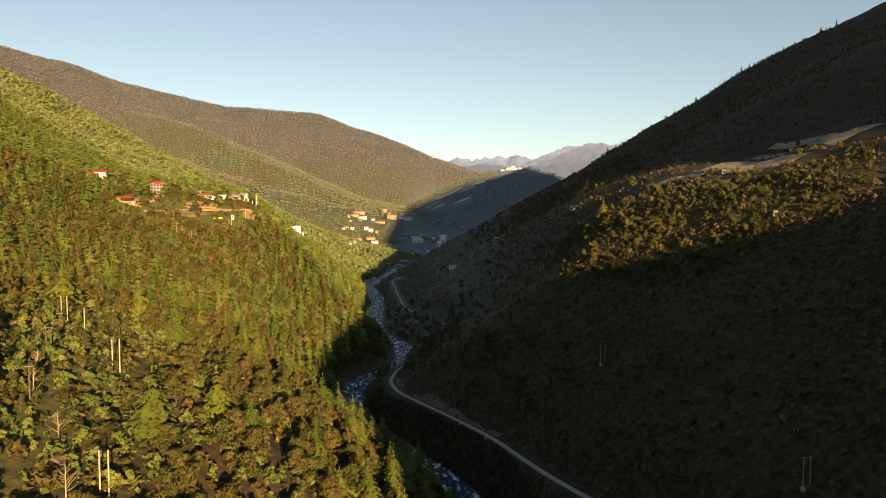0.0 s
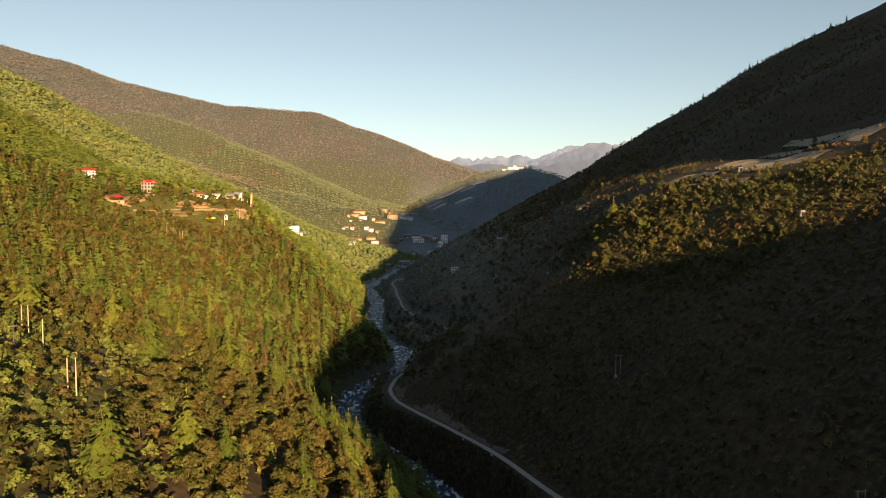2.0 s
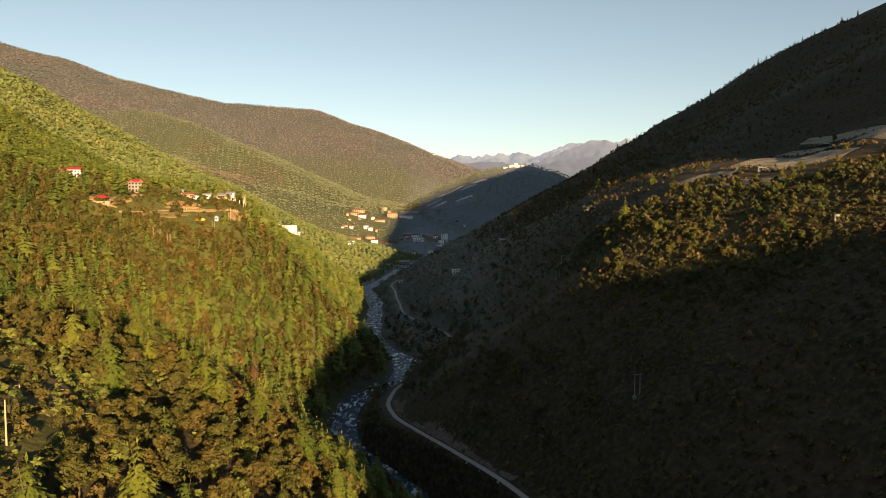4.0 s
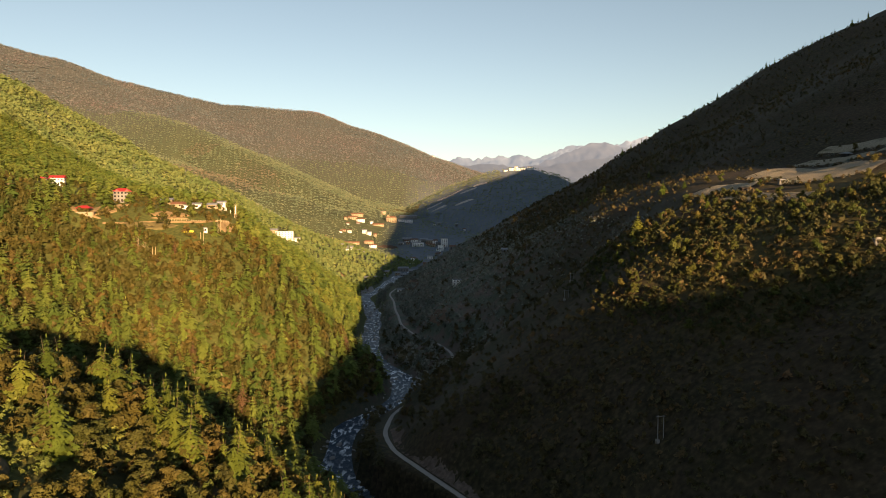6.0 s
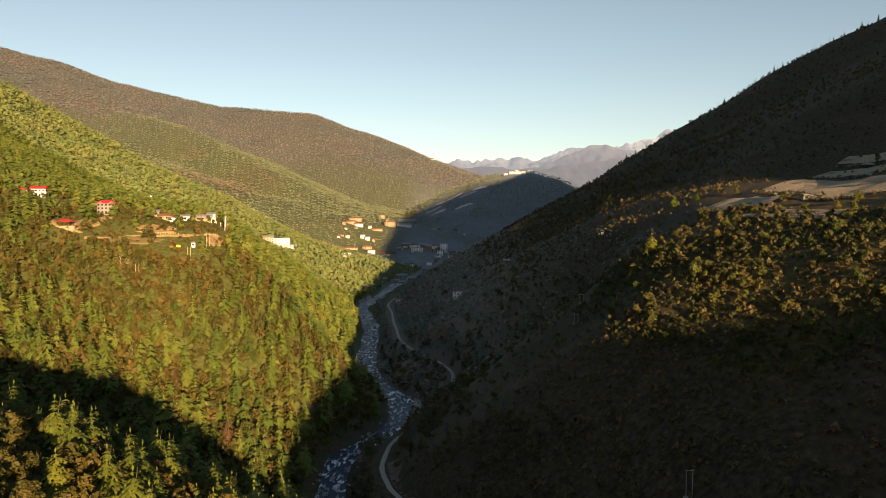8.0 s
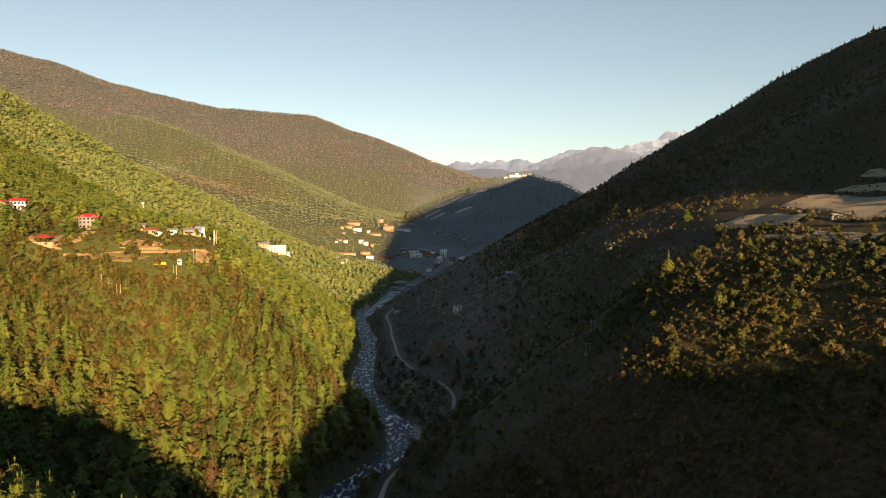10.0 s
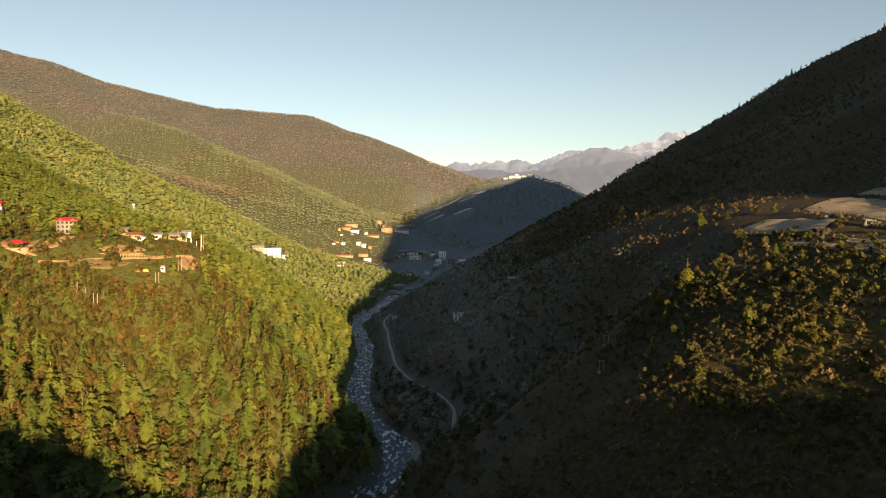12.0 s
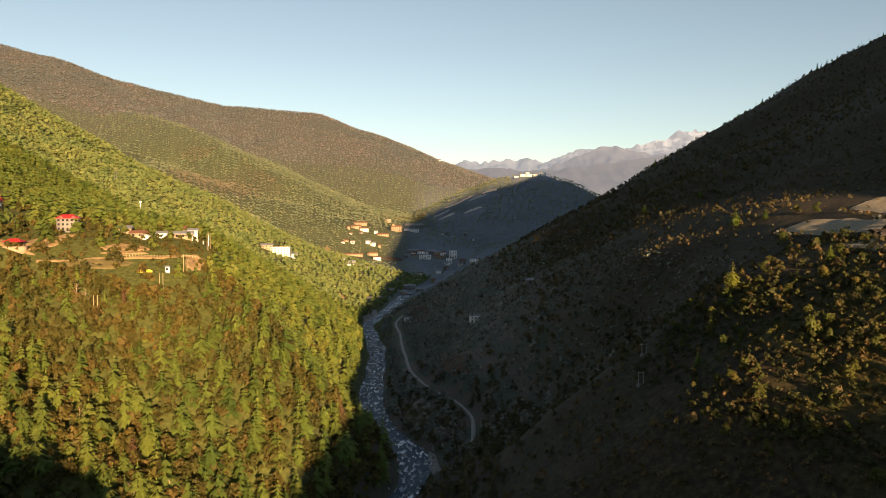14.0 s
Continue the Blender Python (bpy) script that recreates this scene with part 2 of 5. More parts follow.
def ground_material():
    m, n, l, b = material("hillside_scrub", 0.95)
    p = position(n)
    fine, mid, wide = noise_of(n, l, 0.42, 8, p), noise_of(n, l, 0.06, 6, p), noise_of(n, l, 0.012, 5, p)
    green = ramp(n, l, fine, [(0.3, (0.014, 0.012, 0.006)), (0.52, (0.037, 0.031, 0.014)), (0.72, (0.080, 0.059, 0.029))])
    dry = ramp(n, l, fine, [(0.3, (0.017, 0.014, 0.008)), (0.7, (0.070, 0.050, 0.028))])
    base = mixed(n, l, ramp(n, l, mid, [(0.45, (0, 0, 0)), (0.66, (1, 1, 1))]), green, dry)
    base = mixed(n, l, ramp(n, l, wide, [(0.5, (0, 0, 0)), (0.75, (0.5, 0.5, 0.5))]), base, (0.064, 0.040, 0.024))
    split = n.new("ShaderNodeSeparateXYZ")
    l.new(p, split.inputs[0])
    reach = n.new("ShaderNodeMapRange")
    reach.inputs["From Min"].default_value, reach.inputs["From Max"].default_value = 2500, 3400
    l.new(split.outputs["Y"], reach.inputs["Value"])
    # Ridge, mid and far floor colours carry distance haze, set by y.
    haze_ridge = ramp(n, l, mid, [(0.3, (0.070, 0.080, 0.076)), (0.7, (0.100, 0.094, 0.088))])
    haze_mid = ramp(n, l, mid, [(0.32, (0.062, 0.086, 0.064)), (0.48, (0.100, 0.112, 0.086)), (0.56, (0.130, 0.110, 0.094)), (0.72, (0.160, 0.112, 0.096))])
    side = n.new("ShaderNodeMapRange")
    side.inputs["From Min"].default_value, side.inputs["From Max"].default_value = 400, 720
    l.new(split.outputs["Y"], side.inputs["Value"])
    haze_far = ramp(n, l, mid, [(0.3, (0.122, 0.152, 0.182)), (0.7, (0.166, 0.182, 0.206))])
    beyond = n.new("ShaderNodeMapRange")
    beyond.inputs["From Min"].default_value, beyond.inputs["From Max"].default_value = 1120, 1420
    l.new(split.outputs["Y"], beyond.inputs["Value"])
    east = n.new("ShaderNodeMapRange")      # keeps the mid haze tone off the upper brush-covered mountain side
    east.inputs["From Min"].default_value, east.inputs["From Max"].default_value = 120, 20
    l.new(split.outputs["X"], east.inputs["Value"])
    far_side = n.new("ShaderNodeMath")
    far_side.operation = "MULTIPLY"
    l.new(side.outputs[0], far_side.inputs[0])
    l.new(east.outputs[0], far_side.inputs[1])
    base = mixed(n, l, far_side.outputs[0], base, haze_mid)
    grassy = ramp(n, l, fine, [(0.3, (0.040, 0.052, 0.014)), (0.7, (0.105, 0.112, 0.030))])
    bank = n.new("ShaderNodeMapRange")      # the wooded side of the river
    bank.inputs["From Min"].default_value, bank.inputs["From Max"].default_value = -60, -95
    l.new(split.outputs["X"], bank.inputs["Value"])
    base = mixed(n, l, bank.outputs[0], base, grassy)
    offset = n.new("ShaderNodeMapping")      # dry grass on the spur
    offset.inputs["Location"].default_value, offset.inputs["Scale"].default_value = (-2.35, -5.2, 0), (1 / 70, 1 / 78, 0)
    l.new(p, offset.inputs["Vector"])
    middle = n.new("ShaderNodeVectorMath")
    middle.operation = "LENGTH"
    l.new(offset.outputs[0], middle.inputs[0])
    edge = n.new("ShaderNodeMath")
    edge.operation = "MULTIPLY_ADD"
    edge.inputs[1].default_value = 1.6
    l.new(mid, edge.inputs[0])
    l.new(middle.outputs["Value"], edge.inputs[2])
    grass = ramp(n, l, fine, [(0.3, (0.032, 0.030, 0.010)), (0.7, (0.092, 0.074, 0.026))])
    reach_spur = n.new("ShaderNodeMapRange")
    reach_spur.inputs["From Min"].default_value, reach_spur.inputs["From Max"].default_value = 2.0, 1.5
    l.new(edge.outputs[0], reach_spur.inputs["Value"])
    base = mixed(n, l, reach_spur.outputs[0], base, grass)
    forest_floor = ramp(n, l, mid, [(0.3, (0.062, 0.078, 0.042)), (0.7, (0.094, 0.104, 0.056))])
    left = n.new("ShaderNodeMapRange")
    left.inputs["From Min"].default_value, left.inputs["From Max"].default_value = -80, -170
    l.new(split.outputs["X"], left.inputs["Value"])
    base = mixed(n, l, beyond.outputs[0], base, mixed(n, l, left.outputs[0], haze_far, forest_floor))
    l.new(mixed(n, l, reach.outputs[0], base, haze_ridge), b.inputs["Base Color"])
    bump(n, l, b, fine, 0.5, 0.9)
    return m


def leaf_material(name, dark, light, warm, per="object", stops=None, ragged=0.0, cut_at=0.42):
    """Foliage: colour varies from tree to tree and from clump to clump; some light passes through."""
    m, n, l, b = material(name, 0.7)
    if per == "object":
        source = n.new("ShaderNodeObjectInfo").outputs["Random"]
    else:
        a = n.new("ShaderNodeAttribute")
        a.attribute_name = "tint"
        source = a.outputs["Fac"]
    p = position(n)
    tree = ramp(n, l, source, stops or [(0.0, dark), (0.55, light), (1.0, warm)])
    clump = noise_of(n, l, 0.45, 3, p)
    stand = noise_of(n, l, 0.02, 3, p)
    c = mixed(n, l, 1.0, tree, ramp(n, l, clump, [(0.3, (1.02, 1.02, 1.02)), (0.7, (1.44, 1.40, 1.34))]), "MULTIPLY")
    c = mixed(n, l, 1.0, c, ramp(n, l, stand, [(0.35, (0.85, 0.9, 0.9)), (0.7, (1.18, 1.06, 1.0))]), "MULTIPLY")
    l.new(c, b.inputs["Base Color"])
    t = n.new("ShaderNodeBsdfTranslucent")
    l.new(c, t.inputs["Color"])
    mix = n.new("ShaderNodeMixShader")
    mix.inputs[0].default_value = 0.22
    l.new(b.outputs[0], mix.inputs[1])
    l.new(t.outputs[0], mix.inputs[2])
    out = mix.outputs[0]
    if ragged:      # gaps between the needles and leaves of a spray
        gap = n.new("ShaderNodeBsdfTransparent")
        flat = n.new("ShaderNodeMapping")
        flat.inputs["Scale"].default_value = (1.0, 1.0, 1.9)
        l.new(p, flat.inputs["Vector"])
        cut = n.new("ShaderNodeMixShader")
        l.new(ramp(n, l, noise_of(n, l, ragged, 2, flat.outputs[0]), [(cut_at, (0, 0, 0)), (cut_at + 0.04, (1, 1, 1))]), cut.inputs[0])
        l.new(gap.outputs[0], cut.inputs[1])
        l.new(out, cut.inputs[2])
        out = cut.outputs[0]
    l.new(out, n["Material Output"].inputs[0])
    return m


def plain(name, colour, rough=0.85, spread=0.25, scale=3.0, metal=0.0, relief=0.0):
    m, n, l, b = material(name, rough, metal)
    p = position(n)
    f, w = noise_of(n, l, scale, 5, p), noise_of(n, l, scale * 0.13, 3, p)
    lo, hi = tuple(c * (1 - spread) for c in colour), tuple(min(0.95, c * (1 + spread)) for c in colour)
    c = mixed(n, l, ramp(n, l, w, [(0.35, (0, 0, 0)), (0.7, (0.6, 0.6, 0.6))]), ramp(n, l, f, [(0.3, lo), (0.7, hi)]), lo)
    l.new(c, b.inputs["Base Color"])
    if relief:
        bump(n, l, b, f, 0.6, relief)
    return m


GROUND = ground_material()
CONIFER = leaf_material("pine_needles", (0.052, 0.080, 0.014), (0.094, 0.126, 0.022), (0.138, 0.164, 0.030), ragged=2.4, cut_at=0.36)
BROADLEAF = leaf_material("broad_leaves", (0.046, 0.054, 0.013), (0.065, 0.066, 0.016), (0.078, 0.065, 0.018), ragged=2.0)
WOODS = leaf_material("woodland_leaves", 0, 0, 0, "plant", [(0.0, (0.060, 0.084, 0.022)), (0.28, (0.110, 0.136, 0.032)), (0.5, (0.150, 0.166, 0.040)), (0.56, (0.046, 0.048, 0.012)), (0.78, (0.068, 0.062, 0.015)), (1.0, (0.090, 0.068, 0.021))], 2.0, 0.40)
PINE_WOODS = leaf_material("woodland_needles", 0, 0, 0, "plant", [(0.0, (0.054, 0.090, 0.021)), (0.28, (0.100, 0.142, 0.031)), (0.5, (0.150, 0.186, 0.042)), (1.0, (0.150, 0.186, 0.042))], 3.0, 0.37)
# Side-valley leaves: the woodland greens, paled towards haze.
HAZED_SIDE_WOODS = leaf_material("hazed_side_leaves", 0, 0, 0, "plant", [(0.0, (0.089, 0.127, 0.049)), (0.3, (0.135, 0.176, 0.065)), (0.5, (0.181, 0.211, 0.076)), (0.56, (0.113, 0.119, 0.057)), (1.0, (0.169, 0.140, 0.078))])
# Hill and far-ridge leaves: haze grey and blue put into the colour.
HAZED_HILL_WOODS = leaf_material("hazed_hill_woodland", 0, 0, 0, "plant", [(0.0, (0.115, 0.149, 0.101)), (0.3, (0.158, 0.194, 0.125)), (0.5, (0.187, 0.211, 0.134)), (0.56, (0.144, 0.144, 0.108)), (1.0, (0.198, 0.161, 0.120))])
HAZED_FAR_WOODS = leaf_material("far_woodland", (0.103, 0.130, 0.145), (0.149, 0.165, 0.174), (0.173, 0.154, 0.168), "plant")
# Scrub tints from 0.55 up are paled and greyed to stand for haze.
SCRUB_AND_HAZE = leaf_material("scrub_and_haze", 0, 0, 0, "plant", [(0.0, (0.040, 0.042, 0.017)), (0.3, (0.078, 0.066, 0.028)), (0.5, (0.115, 0.078, 0.038)), (0.55, (0.140, 0.162, 0.142)), (0.8, (0.196, 0.206, 0.182)), (1.0, (0.225, 0.178, 0.156))], 1.4)
BARK = plain("bark", (0.10, 0.075, 0.05), 0.9, 0.4, 4)
ROAD = plain("dusty_asphalt", (0.32, 0.295, 0.27), 0.9, 0.15, 1.2)
WATER_M, wn_, wl_, wb_ = material("river_water", 0.12)


def water_material():
    p = position(wn_)
    stretch = wn_.new("ShaderNodeMapping")
    stretch.inputs["Scale"].default_value = (1.0, 0.4, 1.0)
    wl_.new(p, stretch.inputs["Vector"])
    f = noise_of(wn_, wl_, 0.42, 7, stretch.outputs[0])
    g = noise_of(wn_, wl_, 0.06, 3, p)
    foam = mixed(wn_, wl_, 1.0, ramp(wn_, wl_, f, [(0.52, (0, 0, 0)), (0.60, (1, 1, 1))]), ramp(wn_, wl_, g, [(0.35, (0.1, 0.1, 0.1)), (0.6, (1, 1, 1))]), "MULTIPLY")
    wl_.new(mixed(wn_, wl_, foam, (0.030, 0.056, 0.086), (0.78, 0.82, 0.86)), wb_.inputs["Base Color"])
    wl_.new(ramp(wn_, wl_, foam, [(0.0, (0.45, 0.45, 0.45)), (0.5, (0.8, 0.8, 0.8))]), wb_.inputs["Roughness"])
    wb_.inputs["Specular IOR Level"].default_value = 0.12
    bump(wn_, wl_, wb_, f, 1.0, 1.6)


water_material()


# ---------------------------------------------------------------- mesh helpers
def mesh_of(name, verts, faces, mat, smooth=False):
    me = bpy.data.meshes.new(name)
    verts = np.asarray(verts, np.float32)
    faces = np.asarray(faces, np.int32)
    k = faces.shape[1]
    me.vertices.add(len(verts))
    me.vertices.foreach_set("co", verts.ravel())
    me.loops.add(faces.size)
    me.loops.foreach_set("vertex_index", faces.ravel())
    me.polygons.add(len(faces))
    me.polygons.foreach_set("loop_start", np.arange(0, faces.size, k, dtype=np.int32))
    me.polygons.foreach_set("loop_total", np.full(len(faces), k, np.int32))
    me.update(calc_edges=True)
    me.validate()
    me.materials.append(mat)
    if smooth:
        me.polygons.foreach_set("use_smooth", np.ones(len(faces), bool))
    return me


def part(name, data, parent, label="", at=None):
    ob = new(name, data)
    ob.parent = parent
    if at is not None:
        ob.matrix_basis = at
    if label:
        ob["label"] = label
    return ob


def strip(name, path, halves, lift, mat, across=5, sink=0.0):
    """A ribbon along a path of (x, y, z), level across it."""
    path = np.asarray(path, float)
    tang = np.gradient(path[:, :2], axis=0)
    tang /= np.linalg.norm(tang, axis=1)[:, None]
    side = np.stack([tang[:, 1], -tang[:, 0]], 1)
    u = np.linspace(-1, 1, across)
    halves = np.broadcast_to(halves, len(path))
    xy = path[:, None, :2] + side[:, None] * (u[None, :, None] * halves[:, None, None])
    z = np.broadcast_to(path[:, 2][:, None] + lift, xy.shape[:2]) - sink * (np.abs(u) > 0.99)[None]
    v = np.concatenate([xy, z[..., None]], -1).reshape(-1, 3)
    i = np.arange(len(path) - 1)[:, None] * across + np.arange(across - 1)[None]
    i = i.ravel()
    return mesh_of(name, v, np.stack([i, i + 1, i + across + 1, i + across], 1), mat, True)


# ---------------------------------------------------------------- ground
def ground_rows():
    rows, y = [], -1600.0
    while y < 4980:
        rows.append(y)
        y += 40 if y < -260 else (12 if y < 40 else max(3.2, 0.0085 * y))
    return np.array(rows)


def build_ground():
    ys = ground_rows()
    u = np.linspace(-1, 1, 320)
    # Kept wide behind the start to hold the unseen shadow-casting slopes.
    w = np.maximum(620 + 0.95 * np.maximum(ys, 0), 1300 - 1.6 * np.clip(ys, 0, 420))
    xs = w[:, None] * (0.42 * u + 0.58 * u**3)[None]
    yy = np.broadcast_to(ys[:, None], xs.shape)
    z = height(xs, yy)
    v = np.stack([xs, yy, z], -1).reshape(-1, 3)
    n = len(u)
    i = (np.arange(len(ys) - 1)[:, None] * n + np.arange(n - 1)[None]).ravel()
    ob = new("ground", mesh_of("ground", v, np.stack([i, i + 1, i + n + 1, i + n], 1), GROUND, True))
    tagged(ob, "steep valley hillsides of dry grass, scrub and bare earth", "hillside", kind="structure")


build_ground()

ys = np.arange(-300, 1420, 5.0)
water = new("water", strip("water", np.stack([river_x(ys), ys, river_z(ys)], 1), 8.6 + 1.0 * np.sin(ys / 47) + 1.1 * np.sin(ys / 13) + 1.2 * ease(ys, 560, 640) - 2.0 * ease(ys, 780, 1000), 0.0, WATER_M, 9))
tagged(water, "fast grey-blue mountain river with white rapids", "river", kind="structure")



road = new("road", strip("road", dense(ROAD_PATH, 4), 2.0, 0.35, ROAD, 5, 1.2))
tagged(road, "narrow pale mountain road along the river", "road", kind="structure")


# ---------------------------------------------------------------- plants
RNG = np.random.default_rng(7)


def quads(centres, ax, ay):
    """Leaf sprays: a quad round each centre along two half axes."""
    c, ax, ay = (np.asarray(v, float) for v in (centres, ax, ay))
    v = np.stack([c - ax - ay * 0.5, c + ax * 0.2 - ay, c + ax + ay * 0.3, c - ax * 0.3 + ay], 1).reshape(-1, 3)
    return v, np.arange(len(v)).reshape(-1, 4)


def kites(roots, tips, wides):
    """Pointed boughs: narrow at the root, widest past the middle, sharp at the tip."""
    r, t, w = (np.asarray(v, float) for v in (roots, tips, wides))
    m = r + (t - r) * 0.55
    v = np.stack([r, m - w, t, m + w], 1).reshape(-1, 3)
    return v, np.arange(len(v)).reshape(-1, 4)


def conifer_crown(seed, tall=14.0, wide=3.3, whorls=11, arms=9, twigs=0, bare=0.06, ragged=0.14, fill=1.0, hang=0.45):
    """Whorls of pointed, drooping boughs round a spire; twigs: side boughs on each."""
    g = np.random.default_rng(seed)
    rs, ts, ws = [], [], []
    for k in range(whorls):
        f = (k + 0.22 * g.normal() * (k > 0)) / whorls
        z0 = tall * (bare + (0.95 - bare) * f)
        reach = wide * (1 - max(f, 0.0) ** 1.7) ** 0.95 * (1 + ragged * g.normal()) + 0.25
        n = max(5, round(arms * (1 - 0.35 * f)))
        spin = g.uniform(0, 6.28)
        for a in range(n):
            if g.random() < 0.06:
                continue
            th = spin + 6.283 * a / n + g.normal() * 0.16
            r = reach * g.uniform(0.72, 1.15)
            out, lat = np.array([math.cos(th), math.sin(th), 0]), np.array([-math.sin(th), math.cos(th), 0])
            root = np.array([0, 0, z0 + 0.12 * r + g.normal() * 0.12])
            tip = out * r + np.array([0, 0, z0 - (hang + 0.1 * g.normal()) * r])
            rs.append(root), ts.append(tip)
            ws.append((lat + np.array([0, 0, 0.22 * g.normal()])) * (fill * 2.0 * r / n + 0.10))
            for q in range(twigs):
                p = 0.38 + 0.42 * q / max(1, twigs - 1) if twigs > 1 else 0.5
                o = root + (tip - root) * p + np.array([0, 0, 0.12])
                for side in (-1, 1):
                    d = (out * 0.8 + lat * side * 0.7 + np.array([0, 0, -0.35 - hang * 0.5 + 0.1 * g.normal()])) * r * 0.42
                    rs.append(o), ts.append(o + d), ws.append(np.cross(d, (0, 0, 1)) * 0.34)
    for i in range(3 if whorls > 8 else 1):
        th = 2.1 * i
        rs.append(np.array([0, 0, tall * 0.9])), ts.append(np.array([0, 0, tall * (1.0 + 0.01 * i)])), ws.append(np.array([math.cos(th), math.sin(th), 0]) * 0.22)
    return kites(rs, ts, ws)


def leafy_crown(seed, tall=10.0, wide=4.0, lobes=8, sprays=55, size=0.75, base=0.3):
    g = np.random.default_rng(seed)
    cs, axs, ays = [], [], []
    for k in range(lobes):
        th, f = g.uniform(0, 6.28), (k + 0.5) / lobes
        rr = wide * 0.62 * math.sqrt(g.uniform(0.05, 1)) * (1 - 0.5 * f * f)
        mid = np.array([rr * math.cos(th), rr * math.sin(th), tall * (base + 0.12 + (0.80 - base) * f)])
        rad = wide * g.uniform(0.36, 0.56) * (1.1 - 0.35 * f)
        n = g.normal(size=(sprays, 3))
        n /= np.linalg.norm(n, axis=1)[:, None]
        n[:, 2] = np.where(n[:, 2] < -0.35, -n[:, 2], n[:, 2])
        c = mid + n * rad * g.uniform(0.72, 1.08, (sprays, 1)) * np.array([1, 1, 0.78])
        t = np.cross(n, g.normal(size=(sprays, 3)))
        t /= np.linalg.norm(t, axis=1)[:, None] + 1e-6
        b = np.cross(n, t)
        wob = g.normal(size=(sprays, 3)) * 0.45
        s = size * g.uniform(0.6, 1.25, (sprays, 1))
        cs.append(c), axs.append((t + wob) * s * 0.7), ays.append((b + n * g.normal(size=(sprays, 1)) * 0.4) * s * 0.6)
    return quads(np.concatenate(cs), np.concatenate(axs), np.concatenate(ays))


def limb(points, radii, sides=6):
    p = np.asarray(points, float)
    v, f = [], []
    for i, (c, r) in enumerate(zip(p, radii)):
        d = p[min(i + 1, len(p) - 1)] - p[max(i - 1, 0)]
        d = d / (np.linalg.norm(d) + 1e-9)
        a = np.cross(d, (0.3, 1, 0.1))
        a /= np.linalg.norm(a)
        b = np.cross(d, a)
        for k in range(sides):
            th = 6.2832 * k / sides
            v.append(c + r * (a * math.cos(th) + b * math.sin(th)))
    for i in range(len(p) - 1):
        for k in range(sides):
            k2 = (k + 1) % sides
            f.append((i * sides + k, i * sides + k2, (i + 1) * sides + k2, (i + 1) * sides + k))
    return np.array(v), np.array(f)


def joined(pieces):
    vs, fs, n = [], [], 0
    for v, f in pieces:
        vs.append(v), fs.append(np.asarray(f) + n)
        n += len(v)
    return np.concatenate(vs), np.concatenate(fs)


def trunk_mesh(seed, tall, thick, forks=0, spread=2.0, start=0.35):
    g = np.random.default_rng(seed)
    lean = g.normal(size=2) * 0.03 * tall
    main = [(lean[0] * f * f, lean[1] * f * f, tall * f - 0.6 * (f == 0)) for f in (0, 0.3, 0.6, 0.85, 1)]
    pieces = [limb(main, [thick, thick * 0.75, thick * 0.5, thick * 0.25, thick * 0.06])]
    for k in range(forks):
        f = start + (0.9 - start) * k / forks
        th = g.uniform(0, 6.28)
        o = np.array([lean[0] * f * f, lean[1] * f * f, tall * f])
        d = np.array([math.cos(th), math.sin(th), g.uniform(0.5, 1.1)]) * spread * (1.15 - f)
        pieces.append(limb([o, o + d * 0.5 + g.normal(size=3) * 0.15, o + d], [thick * 0.4, thick * 0.25, thick * 0.06], 5))
    return joined(pieces)


# one set of meshes for each kind, shared by all its trees
CONIFER_CROWNS = [mesh_of("conifer_crown", *conifer_crown(40 + i, 14, (4.3, 3.8, 4.7, 3.6, 4.4)[i], whorls=(14, 13, 14, 13, 12)[i], arms=10, twigs=2, fill=0.6, ragged=(0.12, 0.10, 0.18, 0.12, 0.22)[i], bare=(0.06, 0.05, 0.10, 0.06, 0.12)[i]), CONIFER) for i in range(5)]
CONIFER_TRUNK = mesh_of("conifer_trunk", *trunk_mesh(3, 13.6, 0.24), BARK)
LEAFY_CROWNS = [mesh_of("leafy_crown", *leafy_crown(60 + i, 9.5, (4.6, 4.0, 5.2, 4.4, 3.6)[i], (12, 10, 13, 11, 10)[i], 56, 0.62, 0.08), BROADLEAF) for i in range(5)]
LEAFY_TRUNKS = [mesh_of("leafy_trunk", *trunk_mesh(80 + i, 7.6, 0.26, 6, 2.8), BARK) for i in range(2)]


def conifer(x, y, scale, label, i=None):
    i = int(RNG.integers(5)) if i is None else i
    ob = new("conifer_tree")
    ob.matrix_basis = Matrix.LocRotScale((x, y, height_at(x, y)), Euler((0, 0, RNG.uniform(0, 6.28))), (scale * RNG.uniform(0.9, 1.1), scale * RNG.uniform(0.9, 1.1), scale))
    part("trunk", CONIFER_TRUNK, ob)
    part("crown", CONIFER_CROWNS[i], ob)
    return tagged(ob, label, "tree", "conifers on the valley slopes")


FRUIT_CROWNS = [mesh_of("fruit_crown", *leafy_crown(66 + i, 9.5, 4.4, 8, 34, 0.95, 0.06), BROADLEAF) for i in range(3)]


def leafy(x, y, scale, label, squat=1.0, crowns=LEAFY_CROWNS):
    ob = new("broadleaf_tree")
    ob.matrix_basis = Matrix.LocRotScale((x, y, height_at(x, y)), Euler((0, 0, RNG.uniform(0, 6.28))), (scale * RNG.uniform(0.9, 1.15), scale * RNG.uniform(0.9, 1.15), scale * squat))
    part("trunk", LEAFY_TRUNKS[int(RNG.integers(2))], ob)
    part("crown", crowns[int(RNG.integers(len(crowns)))], ob)
    return tagged(ob, label, "tree", "broadleaf trees on the valley slopes")


